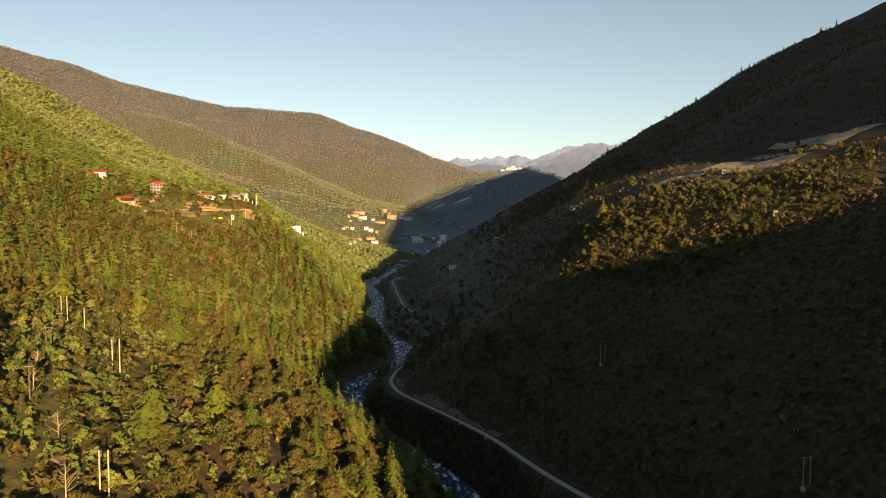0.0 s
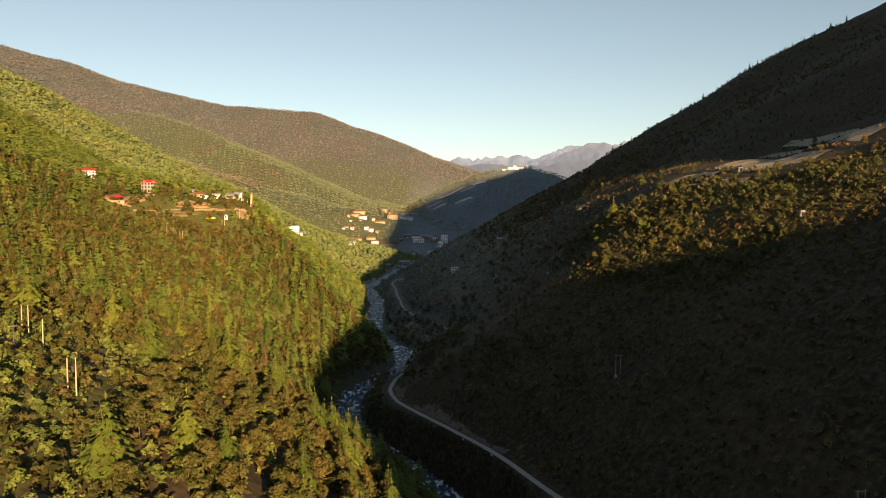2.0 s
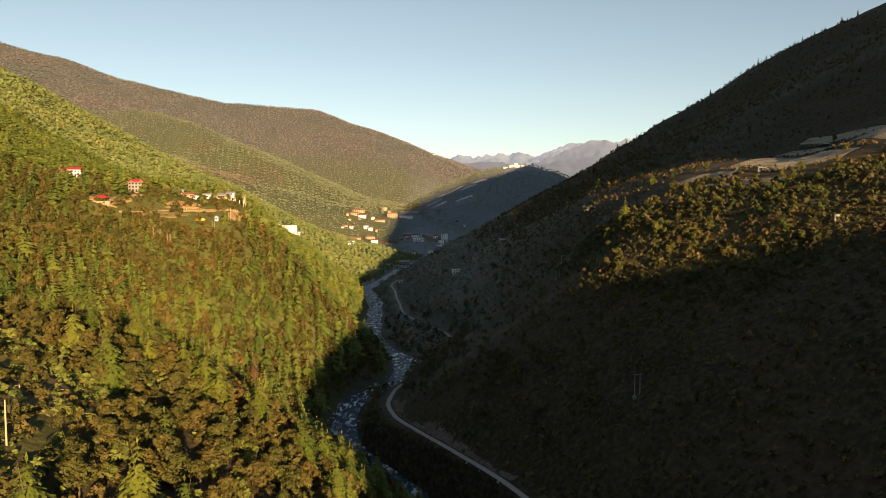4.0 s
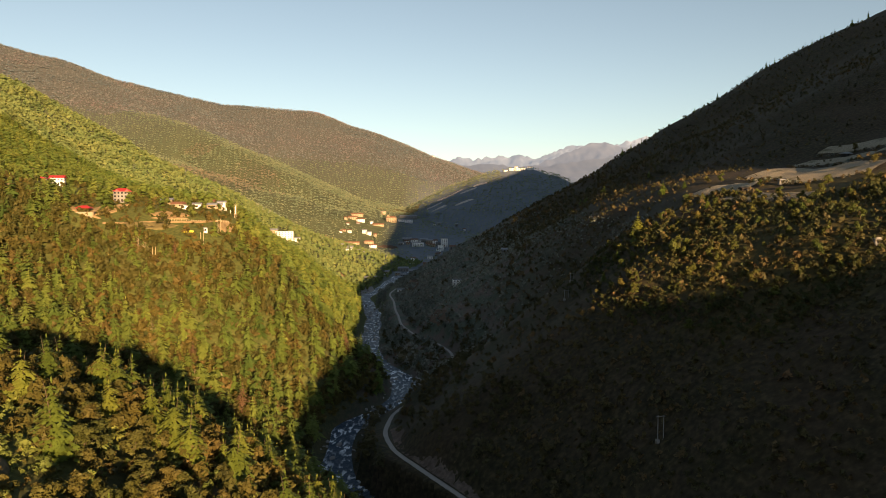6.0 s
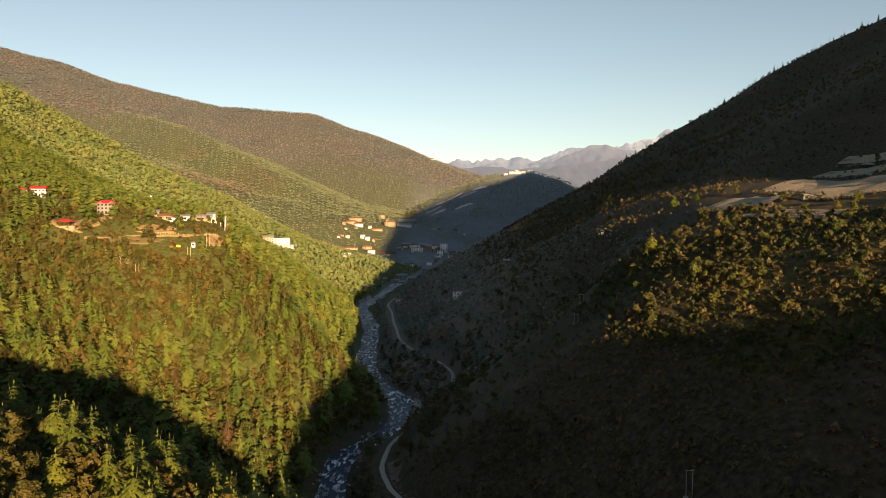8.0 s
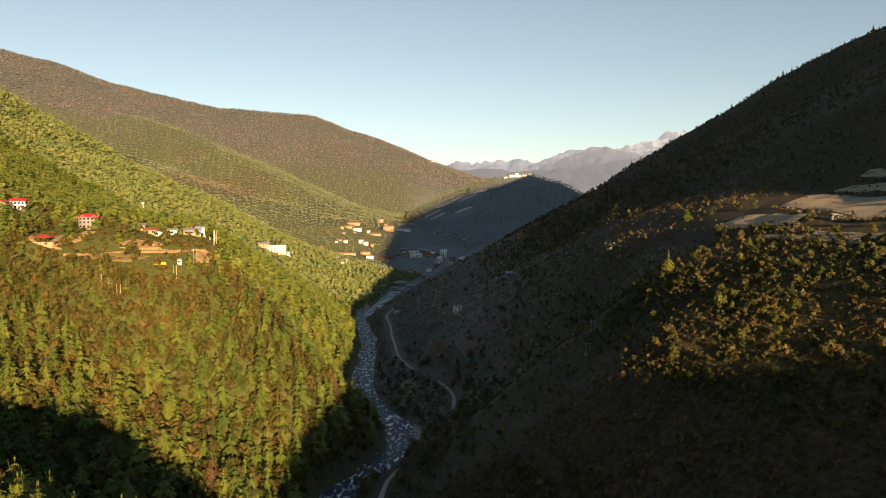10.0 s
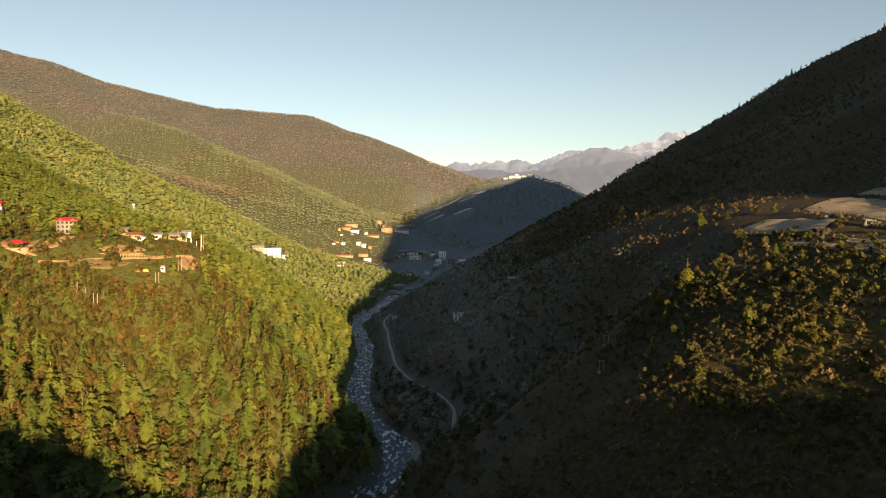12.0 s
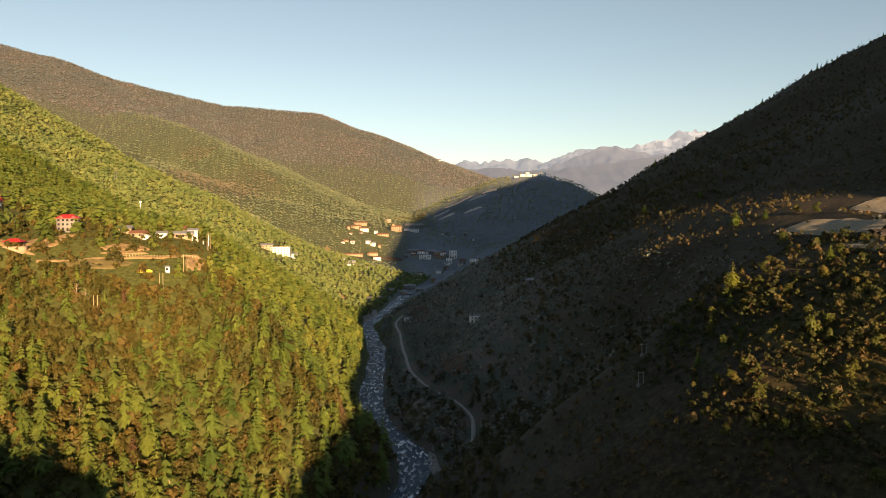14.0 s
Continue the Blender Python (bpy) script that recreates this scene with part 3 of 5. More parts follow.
def scatter(x0, x1, y0, y1, step, seed):
    """Jittered places on a turned grid, so that no rows line up along the valley."""
    g = np.random.default_rng(seed)
    cx, cy, r = (x0 + x1) / 2, (y0 + y1) / 2, math.hypot(x1 - x0, y1 - y0) / 2
    gx, gy = np.meshgrid(np.arange(-r, r, step), np.arange(-r, r, step))
    gx[1::2] += step / 2
    gx = gx.ravel() + g.uniform(-0.75, 0.75, gx.size) * step
    gy = gy.ravel() + g.uniform(-0.75, 0.75, gy.size) * step
    c, sn = math.cos(0.63), math.sin(0.63)
    px, py = cx + c * gx - sn * gy, cy + sn * gx + c * gy
    inside = (px > x0) & (px < x1) & (py > y0) & (py < y1)
    return px[inside], py[inside], g


def planted(name, templates, xs, ys, zs, scales, pick, tint, mat, label, category):
    """One object of many plants, grown from a few templates."""
    vs, fs, ts, n = [], [], [], 0
    g = np.random.default_rng(len(xs))
    for k, (tv, tf) in enumerate(templates):
        m = pick == k
        c = int(m.sum())
        if not c:
            continue
        th = g.uniform(0, 6.28, c)
        s, co, si = scales[m][:, None], np.cos(th)[:, None], np.sin(th)[:, None]
        fat = g.uniform(0.9, 1.25, (c, 1))
        v = np.stack([xs[m][:, None] + s * fat * (tv[:, 0] * co - tv[:, 1] * si), ys[m][:, None] + s * fat * (tv[:, 0] * si + tv[:, 1] * co), zs[m][:, None] + s * tv[:, 2]], -1)
        f = tf[None] + (np.arange(c) * len(tv))[:, None, None] + n
        vs.append(v.reshape(-1, 3)), fs.append(f.reshape(-1, tf.shape[1])), ts.append(np.repeat(tint[m], len(tv)))
        n += c * len(tv)
    me = mesh_of(name, np.concatenate(vs), np.concatenate(fs), mat)
    a = me.attributes.new("tint", "FLOAT", "POINT")
    a.data.foreach_set("value", np.concatenate(ts).astype(np.float32))
    return tagged(new(name, me), label, category, kind="stuff")


def bench(x, y):
    """1 on the village's open ground, 0 in the woods round it."""
    a = ease(x, -285, -272) * (1 - ease(x, -170, -160)) * ease(y, 574, 582) * (1 - ease(y, 664, 676))
    b = 1 - ease(np.hypot((x + 322) / 1.5, y - 655), 16, 24)
    c = 1 - ease(np.hypot((x + 382) / 2.6, y - 734), 13, 19)
    return np.maximum(np.maximum(a, b), c)


def pole_glade(x, y):
    """1 in the cleared strip under the power poles by the foreground."""
    strip_ = 1 - ease(np.abs(x + 64 + 0.62 * (y - 128)), 11, 18)
    plot = 1 - ease(np.hypot(x + 97, (y - 208) / 1.5), 10, 15)
    return np.max([strip_ * (1 - ease(y, 255, 270)), 1 - ease(np.hypot((x + 128) / 1.8, y - 236), 12, 20), plot], axis=0)


def left_trees():
    """Tall conifers over a lower canopy of broadleaf trees."""
    found = []
    for kind_, step, seed in ((1, 9.6, 5), (0, 7.2, 15)):
        x, y, g = scatter(-1150, 30, 95, 1560, step, seed)
        d = river_x(y) - x
        keep = (d > 15) & (x > -0.72 * (y + 30) - 20) & (d < 900)
        keep &= g.random(len(x)) > 0.93 * np.maximum(bench(x, y), pole_glade(x, y))
        keep &= ~((y > 1050) & (d < 230) & (g.random(len(x)) < 0.35))
        keep &= np.hypot((x + 285) / 1.6, y - 1275) > 16
        stand = 0.35 * fbm(x, y, 60, 3, 31)
        if kind_:
            share = np.where(y < 640, 0.86, 0.95) + stand
            share = np.where(y < 330, 0.14 + 0.5 * (d < 62) + 0.5 * (y > 255) * (d < 150), share)
            share = np.where((y > 330) & (y < 400), 0.55 + stand, share)
        else:
            share = np.where(y < 700, 0.97, 0.75) - 0.6 * stand
        keep &= g.random(len(x)) < share
        found.append((x[keep], y[keep], np.full(int(keep.sum()), kind_)))
    x, y, kind = (np.concatenate([f[i] for f in found]) for i in range(3))      # kind: 1 conifer, 0 broadleaf
    g = np.random.default_rng(6)
    z = height(x, y)
    d = river_x(y) - x
    scale = np.where(kind == 1, g.uniform(0.66, 1.2, len(x)), g.uniform(0.55, 1.0, len(x))) * (1.12 - 0.1 * ease(y, 560, 900))
    scale = np.where((y > 520) & (y < 585) & (x > -275) & (x < -165), scale * np.where(kind == 1, 0.62, 0.85), scale)
    scale = np.where((y > 590) & (y < 640) & (x > -350) & (x < -285), scale * 0.62, scale)
    scale = np.where((y > 680) & (y < 730) & (x > -430) & (x < -330), scale * 0.62, scale)
    scale = np.where(y < 330, scale * 0.92, scale)
    open_ = np.max([pole_glade(x - k * 0.37, y + k * 0.93) for k in (8, 18, 30, 42)], axis=0)      # low growth where the sun reaches the cleared strip
    scale = np.where((y < 300) & (open_ > 0.4), scale * 0.55, scale)
    near = (y < 345) & (x > -0.66 * y)
    count = [0, 0]
    single = np.zeros(len(x), bool)
    for i in np.argsort(y):
        if near[i] and count[kind[i]] < (260, 275)[kind[i]]:
            count[kind[i]] += 1
            single[i] = True
            if kind[i]:
                conifer(x[i], y[i], scale[i], "sunlit yellow-green conifer with layered boughs on the slope")
            else:
                leafy(x[i], y[i], scale[i], "olive-brown broadleaf tree with a rounded crown", 0.95)
    rest = ~single
    mids = [conifer_crown(90 + i, 14, (5.0, 4.4, 5.4)[i], 11, 11, 0, 0.03, 0.13, 0.85, 0.42) for i in range(3)] + [leafy_crown(95 + i, 9.5, 4.3, 9, 13, 1.15, 0.1) for i in range(2)]
    fines = [conifer_crown(86 + i, 14, (5.1, 4.5, 5.5)[i], 11, 10, 1, 0.04, 0.14, 0.5, 0.42) for i in range(3)] + mids[3:]
    lows = [conifer_crown(97 + i, 14, 4.5, 7, 6, 0, 0.03, 0.12, 1.3, 0.55) for i in range(2)] + [leafy_crown(99, 9.5, 4.4, 4, 8, 2.1, 0.1)]
    fars = [conifer_crown(102 + i, 14, 4.5, 4, 5, 0, 0.02, 0.1, 1.5, 0.7) for i in range(2)] + [leafy_crown(104, 9.5, 4.6, 3, 6, 2.6, 0.08)]
    for name, sel, temps, pines, pine_mat, leaf_mat in (("lower_woodland", rest & (y < 470), fines, 3, PINE_WOODS, WOODS), ("woodland", rest & (y >= 470) & (y < 620), mids, 3, PINE_WOODS, WOODS), ("upper_woodland", rest & (y >= 620) & (y < 1140), lows, 2, PINE_WOODS, WOODS), ("side_valley_woodland", rest & (y >= 1140), fars, 2, HAZED_SIDE_WOODS, HAZED_SIDE_WOODS)):
        for tall_ones in (1, 0):
            m = sel & (kind == tall_ones)
            c = int(m.sum())
            if tall_ones:
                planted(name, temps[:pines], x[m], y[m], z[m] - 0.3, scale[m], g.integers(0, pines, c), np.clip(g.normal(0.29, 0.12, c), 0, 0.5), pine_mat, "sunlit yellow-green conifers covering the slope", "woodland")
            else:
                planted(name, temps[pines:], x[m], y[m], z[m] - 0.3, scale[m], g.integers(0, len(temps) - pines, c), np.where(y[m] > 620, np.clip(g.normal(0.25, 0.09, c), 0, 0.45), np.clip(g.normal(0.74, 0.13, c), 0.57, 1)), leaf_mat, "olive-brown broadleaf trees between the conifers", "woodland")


left_trees()


def tilled(x, y):
    """True on the terrace fields of the bench."""
    return (x > 161) & (x < 338) & (y > 425) & (y < 628) & (valley(x, y) > 136) & (x > 225 - 0.1 * y)


def scrub():
    x, y, g = scatter(-70, 620, 170, 1250, 5.0, 12)
    d = x - river_x(y)
    keep = (d > 16) & (x < 0.74 * y) & (g.random(len(x)) < np.clip(0.72 + 0.5 * fbm(x, y, 45, 3, 51), 0.08, 1))
    rd, _ = along_road(x, y)
    keep &= rd > 7.5
    keep &= ~tilled(x, y) | (g.random(len(x)) < 0.12)
    keep &= (y < 1050) | (g.random(len(x)) < 0.6)
    keep &= (valley(x, y) < 250) | (g.random(len(x)) < 0.6)
    x, y = x[keep], y[keep]
    g = np.random.default_rng(13)
    temps = [leafy_crown(110 + i, 2.8, 1.9, 2, 5, 1.35, 0.02) for i in range(3)]
    s = (g.uniform(0.25, 1.0, len(x)) ** 1.3 * 1.1 + 0.1) * np.where(valley(x, y) > 190, 0.75, 1.0) * (1 + 0.45 * ease(y, 430, 620)) * np.where((x > 85) & (y > 530) & (y < 800) & (valley(x, y) > 95), 0.55, 1.0)
    # Haze-paled tints grow likelier with y on the low slopes.
    planted("scrub", temps, x, y, height(x, y) - 0.25, s, g.integers(0, 3, len(x)), np.where(g.random(len(x)) < 0.95 * ease(y, 540, 800) * (1 - ease(valley(x, y), 60, 105)), np.clip(g.normal(0.74, 0.09, len(x)), 0.55, 0.9), np.clip(g.normal(0.25, 0.13, len(x)), 0, 0.5)), SCRUB_AND_HAZE, "dry olive and rust scrub bushes on the shaded slope, haze-pale far off", "scrub")


scrub()


def brush():
    """The close cover of low brush on the shaded slopes."""
    temps = [leafy_crown(150 + i, 1.7, 1.5, 2, 5, 1.0, 0.02) for i in range(3)]
    for x0, x1, y0, y1, step, seed, lo, hi in ((20, 260, 185, 430, 3.5, 101, 0.0, 0.5), (-60, 190, 520, 1080, 4.0, 103, 0.5, 0.78)):
        x, y, g = scatter(x0, x1, y0, y1, step, seed)
        rd, _ = along_road(x, y)
        keep = (x - river_x(y) > 15) & (rd > 6.5) & (x < 0.72 * y) & ~tilled(x, y) & (g.random(len(x)) < np.clip(0.8 + 0.5 * fbm(x, y, 30, 3, seed), 0.15, 1))
        keep &= (valley(x, y) < 125) & (np.hypot((x + 34) / 13, (y - 672) / 26) > 1) & (np.hypot((x - 12) / 16, (y - 800) / 16) > 1)
        x, y = x[keep], y[keep]
        # The far set takes mostly the haze-paled tints.
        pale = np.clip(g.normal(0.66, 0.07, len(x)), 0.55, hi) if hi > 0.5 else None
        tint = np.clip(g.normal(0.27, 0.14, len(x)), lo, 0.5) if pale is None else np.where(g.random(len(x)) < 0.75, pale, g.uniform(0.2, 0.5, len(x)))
        planted("brush", temps, x, y, height(x, y) - 0.2, g.uniform(0.4, 1.15, len(x)), g.integers(0, 3, len(x)), tint, SCRUB_AND_HAZE, "low brush covering the shaded slope, dark near, haze-pale far off", "brush")


brush()


def glade_tufts():
    """Rough grass and weeds in the cleared strip under the poles."""
    x, y, g = scatter(-190, -35, 100, 270, 1.9, 105)
    keep = (pole_glade(x, y) > 0.25) & (g.random(len(x)) < 0.8)
    x, y = x[keep], y[keep]
    temps = [leafy_crown(160 + i, 1.0, 0.8, 2, 7, 0.34, 0.0) for i in range(3)]
    planted("grass_tufts", temps, x, y, height(x, y) - 0.1, g.uniform(0.45, 1.3, len(x)), g.integers(0, 3, len(x)), np.where(g.random(len(x)) < 0.6, g.uniform(0.2, 0.5, len(x)), g.uniform(0.6, 1.0, len(x))), WOODS, "rough golden-green grass and weeds under the power poles", "grass")


glade_tufts()


def undergrowth():
    sets = []
    for y0, y1, step, seed in ((100, 345, 3.6, 17), (345, 720, 6.0, 19)):
        x, y, g = scatter(-480, 40, y0, y1, step, seed)
        keep = (river_x(y) - x > 12) & (x > -0.70 * y - 20) & (g.random(len(x)) < np.clip(0.75 + 0.4 * fbm(x, y, 20, 3, 71), 0.1, 1))
        keep &= g.random(len(x)) > np.where(y < 606, 0.6, 0.15) * bench(x, y)
        sets.append((x[keep], y[keep]))
    g = np.random.default_rng(18)
    for (x, y), temps in zip(sets, ([leafy_crown(130 + i, 2.6, 1.9, 4, 12, 0.56, 0.02) for i in range(3)], [leafy_crown(134 + i, 2.6, 1.9, 3, 8, 0.9, 0.02) for i in range(3)])):
        size = g.uniform(0.5, 1.3, len(x)) * np.where(y > 345, 1.55, 1.25) * np.where(bench(x, y) > 0.3, 0.8, 1.0) * np.where((y > 500) & (y < 590) & (x > -280) & (x < -160), 1.5, 1.0)
        tint = np.where(g.random(len(x)) < 0.5, g.uniform(0.1, 0.45, len(x)), g.uniform(0.57, 1.0, len(x)))
        planted("undergrowth", temps, x, y, height(x, y) - 0.2, size, g.integers(0, 3, len(x)), tint if y[0] < 345 else 0.5 + 0.5 * tint, WOODS, "low green and golden bushes under and between the trees", "bushes")


undergrowth()


# the houses of the far town: x, y, width (no trees before them)
FAR_HOUSES = [(-212, 1490, 10), (-199, 1482, 32), (-194, 1455, 17), (-178, 1494, 9), (-169, 1490, 9), (-174, 1764, 17), (-229, 1778, 70), (-189, 1807, 24), (-208, 1879, 12), (-195, 1872, 12), (-244, 2018, 44), (-250, 1973, 24), (-228, 1967, 22), (-179, 1956, 30), (-150, 2035, 44), (-112, 2085, 70), (-110, 2206, 60), (262, 2478, 125), (-296, 1768, 24), (-140, 1783, 50)]

HILL_TERRACES = [(-14, 2317, 24, 6), (64, 2293, 34, 4), (23, 2402, 40, 4), (79, 2372, 30, 4), (-30, 2360, 26, 4), (120, 2390, 22, 4)]


def far_trees():
    temps = [conifer_crown(120 + i, 16, 4.8, 2, 5, 0, 0.02, 0.08, 1.7, 0.9) for i in range(2)]
    slim = [conifer_crown(124 + i, 17, 5.0, 2, 5, 0, 0.02, 0.08, 1.7, 0.9) for i in range(2)]
    sets = []
    for x0, x1, y0, y1, step, seed in ((-900, -80, 1420, 2300, 10.5, 21), (-80, 560, 1560, 2300, 10.5, 24), (-900, 560, 2300, 2560, 11, 25), (-2700, 420, 2420, 4080, 13.5, 22)):
        x, y, g = scatter(x0, x1, y0, y1, step, seed)
        keep = (x > -0.72 * y) & (g.random(len(x)) < 0.8)
        if y0 > 2400:
            keep &= (x < 250)
            keep &= height(x, y) > np.maximum(height(x, y + 60), height(x, y + 160)) - 90
        sets.append((x[keep], y[keep]))
    x, y = np.concatenate([s[0] for s in sets]), np.concatenate([s[1] for s in sets])
    g = np.random.default_rng(23)
    z = height(x, y)
    keep = np.ones(len(x), bool)
    for bx, by, bw in FAR_HOUSES:
        keep &= ~((np.abs(x - bx) < bw * 0.5 + 5) & (y > by - 60) & (y < by + 14))
    for bx, by, rx, ry in HILL_TERRACES:
        keep &= ~((np.abs(x - bx) < rx) & (y > by - 34) & (y < by + 5))
    keep &= ~((x > -110) & (y < 1960) & (z < 60) & (g.random(len(x)) < 0.7))
    keep &= ~((y < 1560) & (x < -120) & (g.random(len(x)) < 0.3))
    x, y, z = x[keep], y[keep], z[keep]
    size = g.uniform(0.7, 1.25, len(x)) * np.where((y < 2250) & (z < 105), 0.72, 1.0)
    thicket = np.minimum(np.hypot((x + 640) / 130, (y - 2140) / 220), np.hypot((x + 850) / 60, (y - 2525) / 60))
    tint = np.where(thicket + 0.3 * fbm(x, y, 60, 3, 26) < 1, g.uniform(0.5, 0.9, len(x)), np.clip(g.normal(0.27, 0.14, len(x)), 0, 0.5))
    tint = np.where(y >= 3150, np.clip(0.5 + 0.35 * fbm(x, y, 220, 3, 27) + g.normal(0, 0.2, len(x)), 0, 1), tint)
    for name, sel, mat, label in (("far_woodland", y >= 3150, HAZED_FAR_WOODS, "distant forest on the far ridge, coloured mauve-brown for haze"), ("town_woodland", y < 3150, HAZED_HILL_WOODS, "distant green pine forest on the hills about the town, greyed for haze")):
        planted(name, slim if mat is HAZED_FAR_WOODS else temps, x[sel], y[sel], z[sel], size[sel], g.integers(0, 2, int(sel.sum())), tint[sel], mat, label, "forest")


far_trees()


# ---------------------------------------------------------------- more materials
STONE = plain("river_stone", (0.30, 0.29, 0.28), 0.85, 0.35, 1.3, relief=0.2)
EARTH = plain("bare_ochre_earth", (0.255, 0.178, 0.092), 0.95, 0.3, 0.5, relief=0.3)
RED_EARTH = plain("reddish_earth_scar", (0.13, 0.085, 0.058), 0.95, 0.35, 0.35, relief=0.4)
CUT_ROCK = plain("cut_rock", (0.13, 0.095, 0.075), 0.9, 0.45, 0.45, relief=0.8)
PALE_PLOT = plain("pale_terrace_soil", (0.46, 0.42, 0.39), 0.95, 0.3, 0.12, relief=0.3)
GRAVEL = plain("gravel", (0.25, 0.23, 0.215), 0.9, 0.3, 0.9, relief=0.2)


def stubble():
    """Mown terrace soil in furrows, with dry straw and green weeds in patches."""
    m, n, l, b = material("stubble_field", 0.95)
    p = position(n)
    rows = n.new("ShaderNodeTexWave")
    rows.bands_direction = "Y"
    rows.inputs["Scale"].default_value, rows.inputs["Distortion"].default_value, rows.inputs["Detail"].default_value = 0.22, 5.0, 3.0
    l.new(p, rows.inputs["Vector"])
    fine, wide = noise_of(n, l, 1.3, 6, p), noise_of(n, l, 0.07, 5, p)
    straw = ramp(n, l, fine, [(0.3, (0.20, 0.175, 0.125)), (0.7, (0.42, 0.36, 0.26))])
    c = mixed(n, l, ramp(n, l, rows.outputs["Fac"], [(0.2, (0.45, 0.45, 0.45)), (0.7, (0, 0, 0))]), straw, (0.085, 0.068, 0.045))
    c = mixed(n, l, ramp(n, l, wide, [(0.56, (0, 0, 0)), (0.70, (0.8, 0.8, 0.8))]), c, ramp(n, l, fine, [(0.3, (0.035, 0.040, 0.016)), (0.7, (0.11, 0.105, 0.042))]))
    l.new(c, b.inputs["Base Color"])
    bump(n, l, b, rows.outputs["Fac"], 0.6, 0.3)
    return m


STUBBLE = stubble()
MEADOW = plain("dry_meadow", (0.16, 0.13, 0.055), 0.95, 0.35, 0.3, relief=0.3)
GRASS = plain("green_grass", (0.15, 0.14, 0.034), 0.95, 0.4, 0.4, relief=0.3)
FLAT = plain("trampled_grass", (0.10, 0.085, 0.048), 0.95, 0.4, 0.25, relief=0.2)
WHITE_WALL = plain("whitewashed_wall", (0.76, 0.74, 0.71), 0.85, 0.1, 0.6)
GREY_WALL = plain("grey_stone_wall", (0.215, 0.205, 0.195), 0.85, 0.18, 0.8)
TAN_WALL = plain("tan_plaster", (0.33, 0.26, 0.18), 0.85, 0.15, 0.5)
RED_ROOF = plain("red_metal_roof", (0.36, 0.028, 0.028), 0.45, 0.15, 0.8)
TIN_ROOF = plain("grey_tin_roof", (0.26, 0.27, 0.29), 0.5, 0.2, 0.7, 0.4)
BROWN_ROOF = plain("rust_brown_roof", (0.18, 0.09, 0.055), 0.7, 0.2, 0.7)
GLASS = plain("dark_window", (0.03, 0.035, 0.045), 0.15, 0.2, 0.5)
TIMBER = plain("dark_timber", (0.032, 0.027, 0.024), 0.8, 0.3, 2)
POLE = plain("pale_pole", (0.38, 0.31, 0.20), 0.75, 0.12, 1.0)
GALVANISED = plain("galvanised_steel", (0.22, 0.22, 0.225), 0.6, 0.15, 3, 0.2)
YELLOW_TARP = plain("yellow_tarpaulin", (0.55, 0.50, 0.07), 0.6, 0.15, 0.8)
DEAD = leaf_material("dead_needles", (0.10, 0.062, 0.036), (0.13, 0.080, 0.045), (0.15, 0.09, 0.05), ragged=1.7)
PALE_BARK = plain("pale_bark", (0.34, 0.27, 0.18), 0.9, 0.3, 3)
GOLD_SCRUB = leaf_material("golden_bush_leaves", (0.030, 0.040, 0.013), (0.048, 0.054, 0.016), (0.066, 0.054, 0.020), "plant", None, 1.8)
SPUR_LEAF = leaf_material("golden_tree_leaves", (0.046, 0.066, 0.014), (0.068, 0.078, 0.017), (0.082, 0.070, 0.020), ragged=2.0)


def box(x0, x1, y0, y1, z0, z1):
    v = np.array([(x, y, z) for z in (z0, z1) for y in (y0, y1) for x in (x0, x1)], float)
    return v, np.array([(0, 2, 3, 1), (4, 5, 7, 6), (0, 1, 5, 4), (2, 6, 7, 3), (0, 4, 6, 2), (1, 3, 7, 5)])


def wedge(w, d, z, rise, over, ridge_cut, thick=0.25):
    """A hipped roof (ridge_cut as far as the hips run in) or a gable (0), as a closed shell."""
    a, b = w / 2 + over, d / 2 + over
    r = max(0.05, a - ridge_cut)
    base = [(-a, -b), (a, -b), (a, b), (-a, b)]
    v = [(x, y, z - thick) for x, y in base] + [(x, y, z) for x, y in base] + [(-r, 0, z + rise), (r, 0, z + rise)]
    f = [(3, 2, 1, 0), (0, 1, 5, 4), (1, 2, 6, 5), (2, 3, 7, 6), (3, 0, 4, 7), (4, 5, 9, 8), (6, 7, 8, 9), (5, 6, 9, 9), (7, 4, 8, 8)]
    return np.array(v, float), np.array([q if len(set(q)) == 4 else q for q in f])


def shell(name, v, faces, mat):
    me = bpy.data.meshes.new(name)
    me.from_pydata([tuple(p) for p in v], [], [tuple(dict.fromkeys(int(i) for i in f)) for f in faces])
    me.materials.append(mat)
    return me


PANE = mesh_of("pane", *box(-0.42, 0.42, -0.05, 0.05, -0.5, 0.5), GLASS)
FRAME = mesh_of("window", *joined([box(-0.6, 0.6, -0.06, 0.02, 0.5, 0.68), box(-0.6, 0.6, -0.1, 0.02, -0.66, -0.5), box(-0.6, -0.42, -0.06, 0.02, -0.5, 0.5), box(0.42, 0.6, -0.06, 0.02, -0.5, 0.5)]), TIMBER)
DARK_WINDOW = mesh_of("window", *box(-0.75, 0.75, -0.08, 0.04, -0.65, 0.65), GLASS)
DOOR = mesh_of("door", *box(-0.6, 0.6, -0.1, 0.04, 0.0, 2.1), TIMBER)


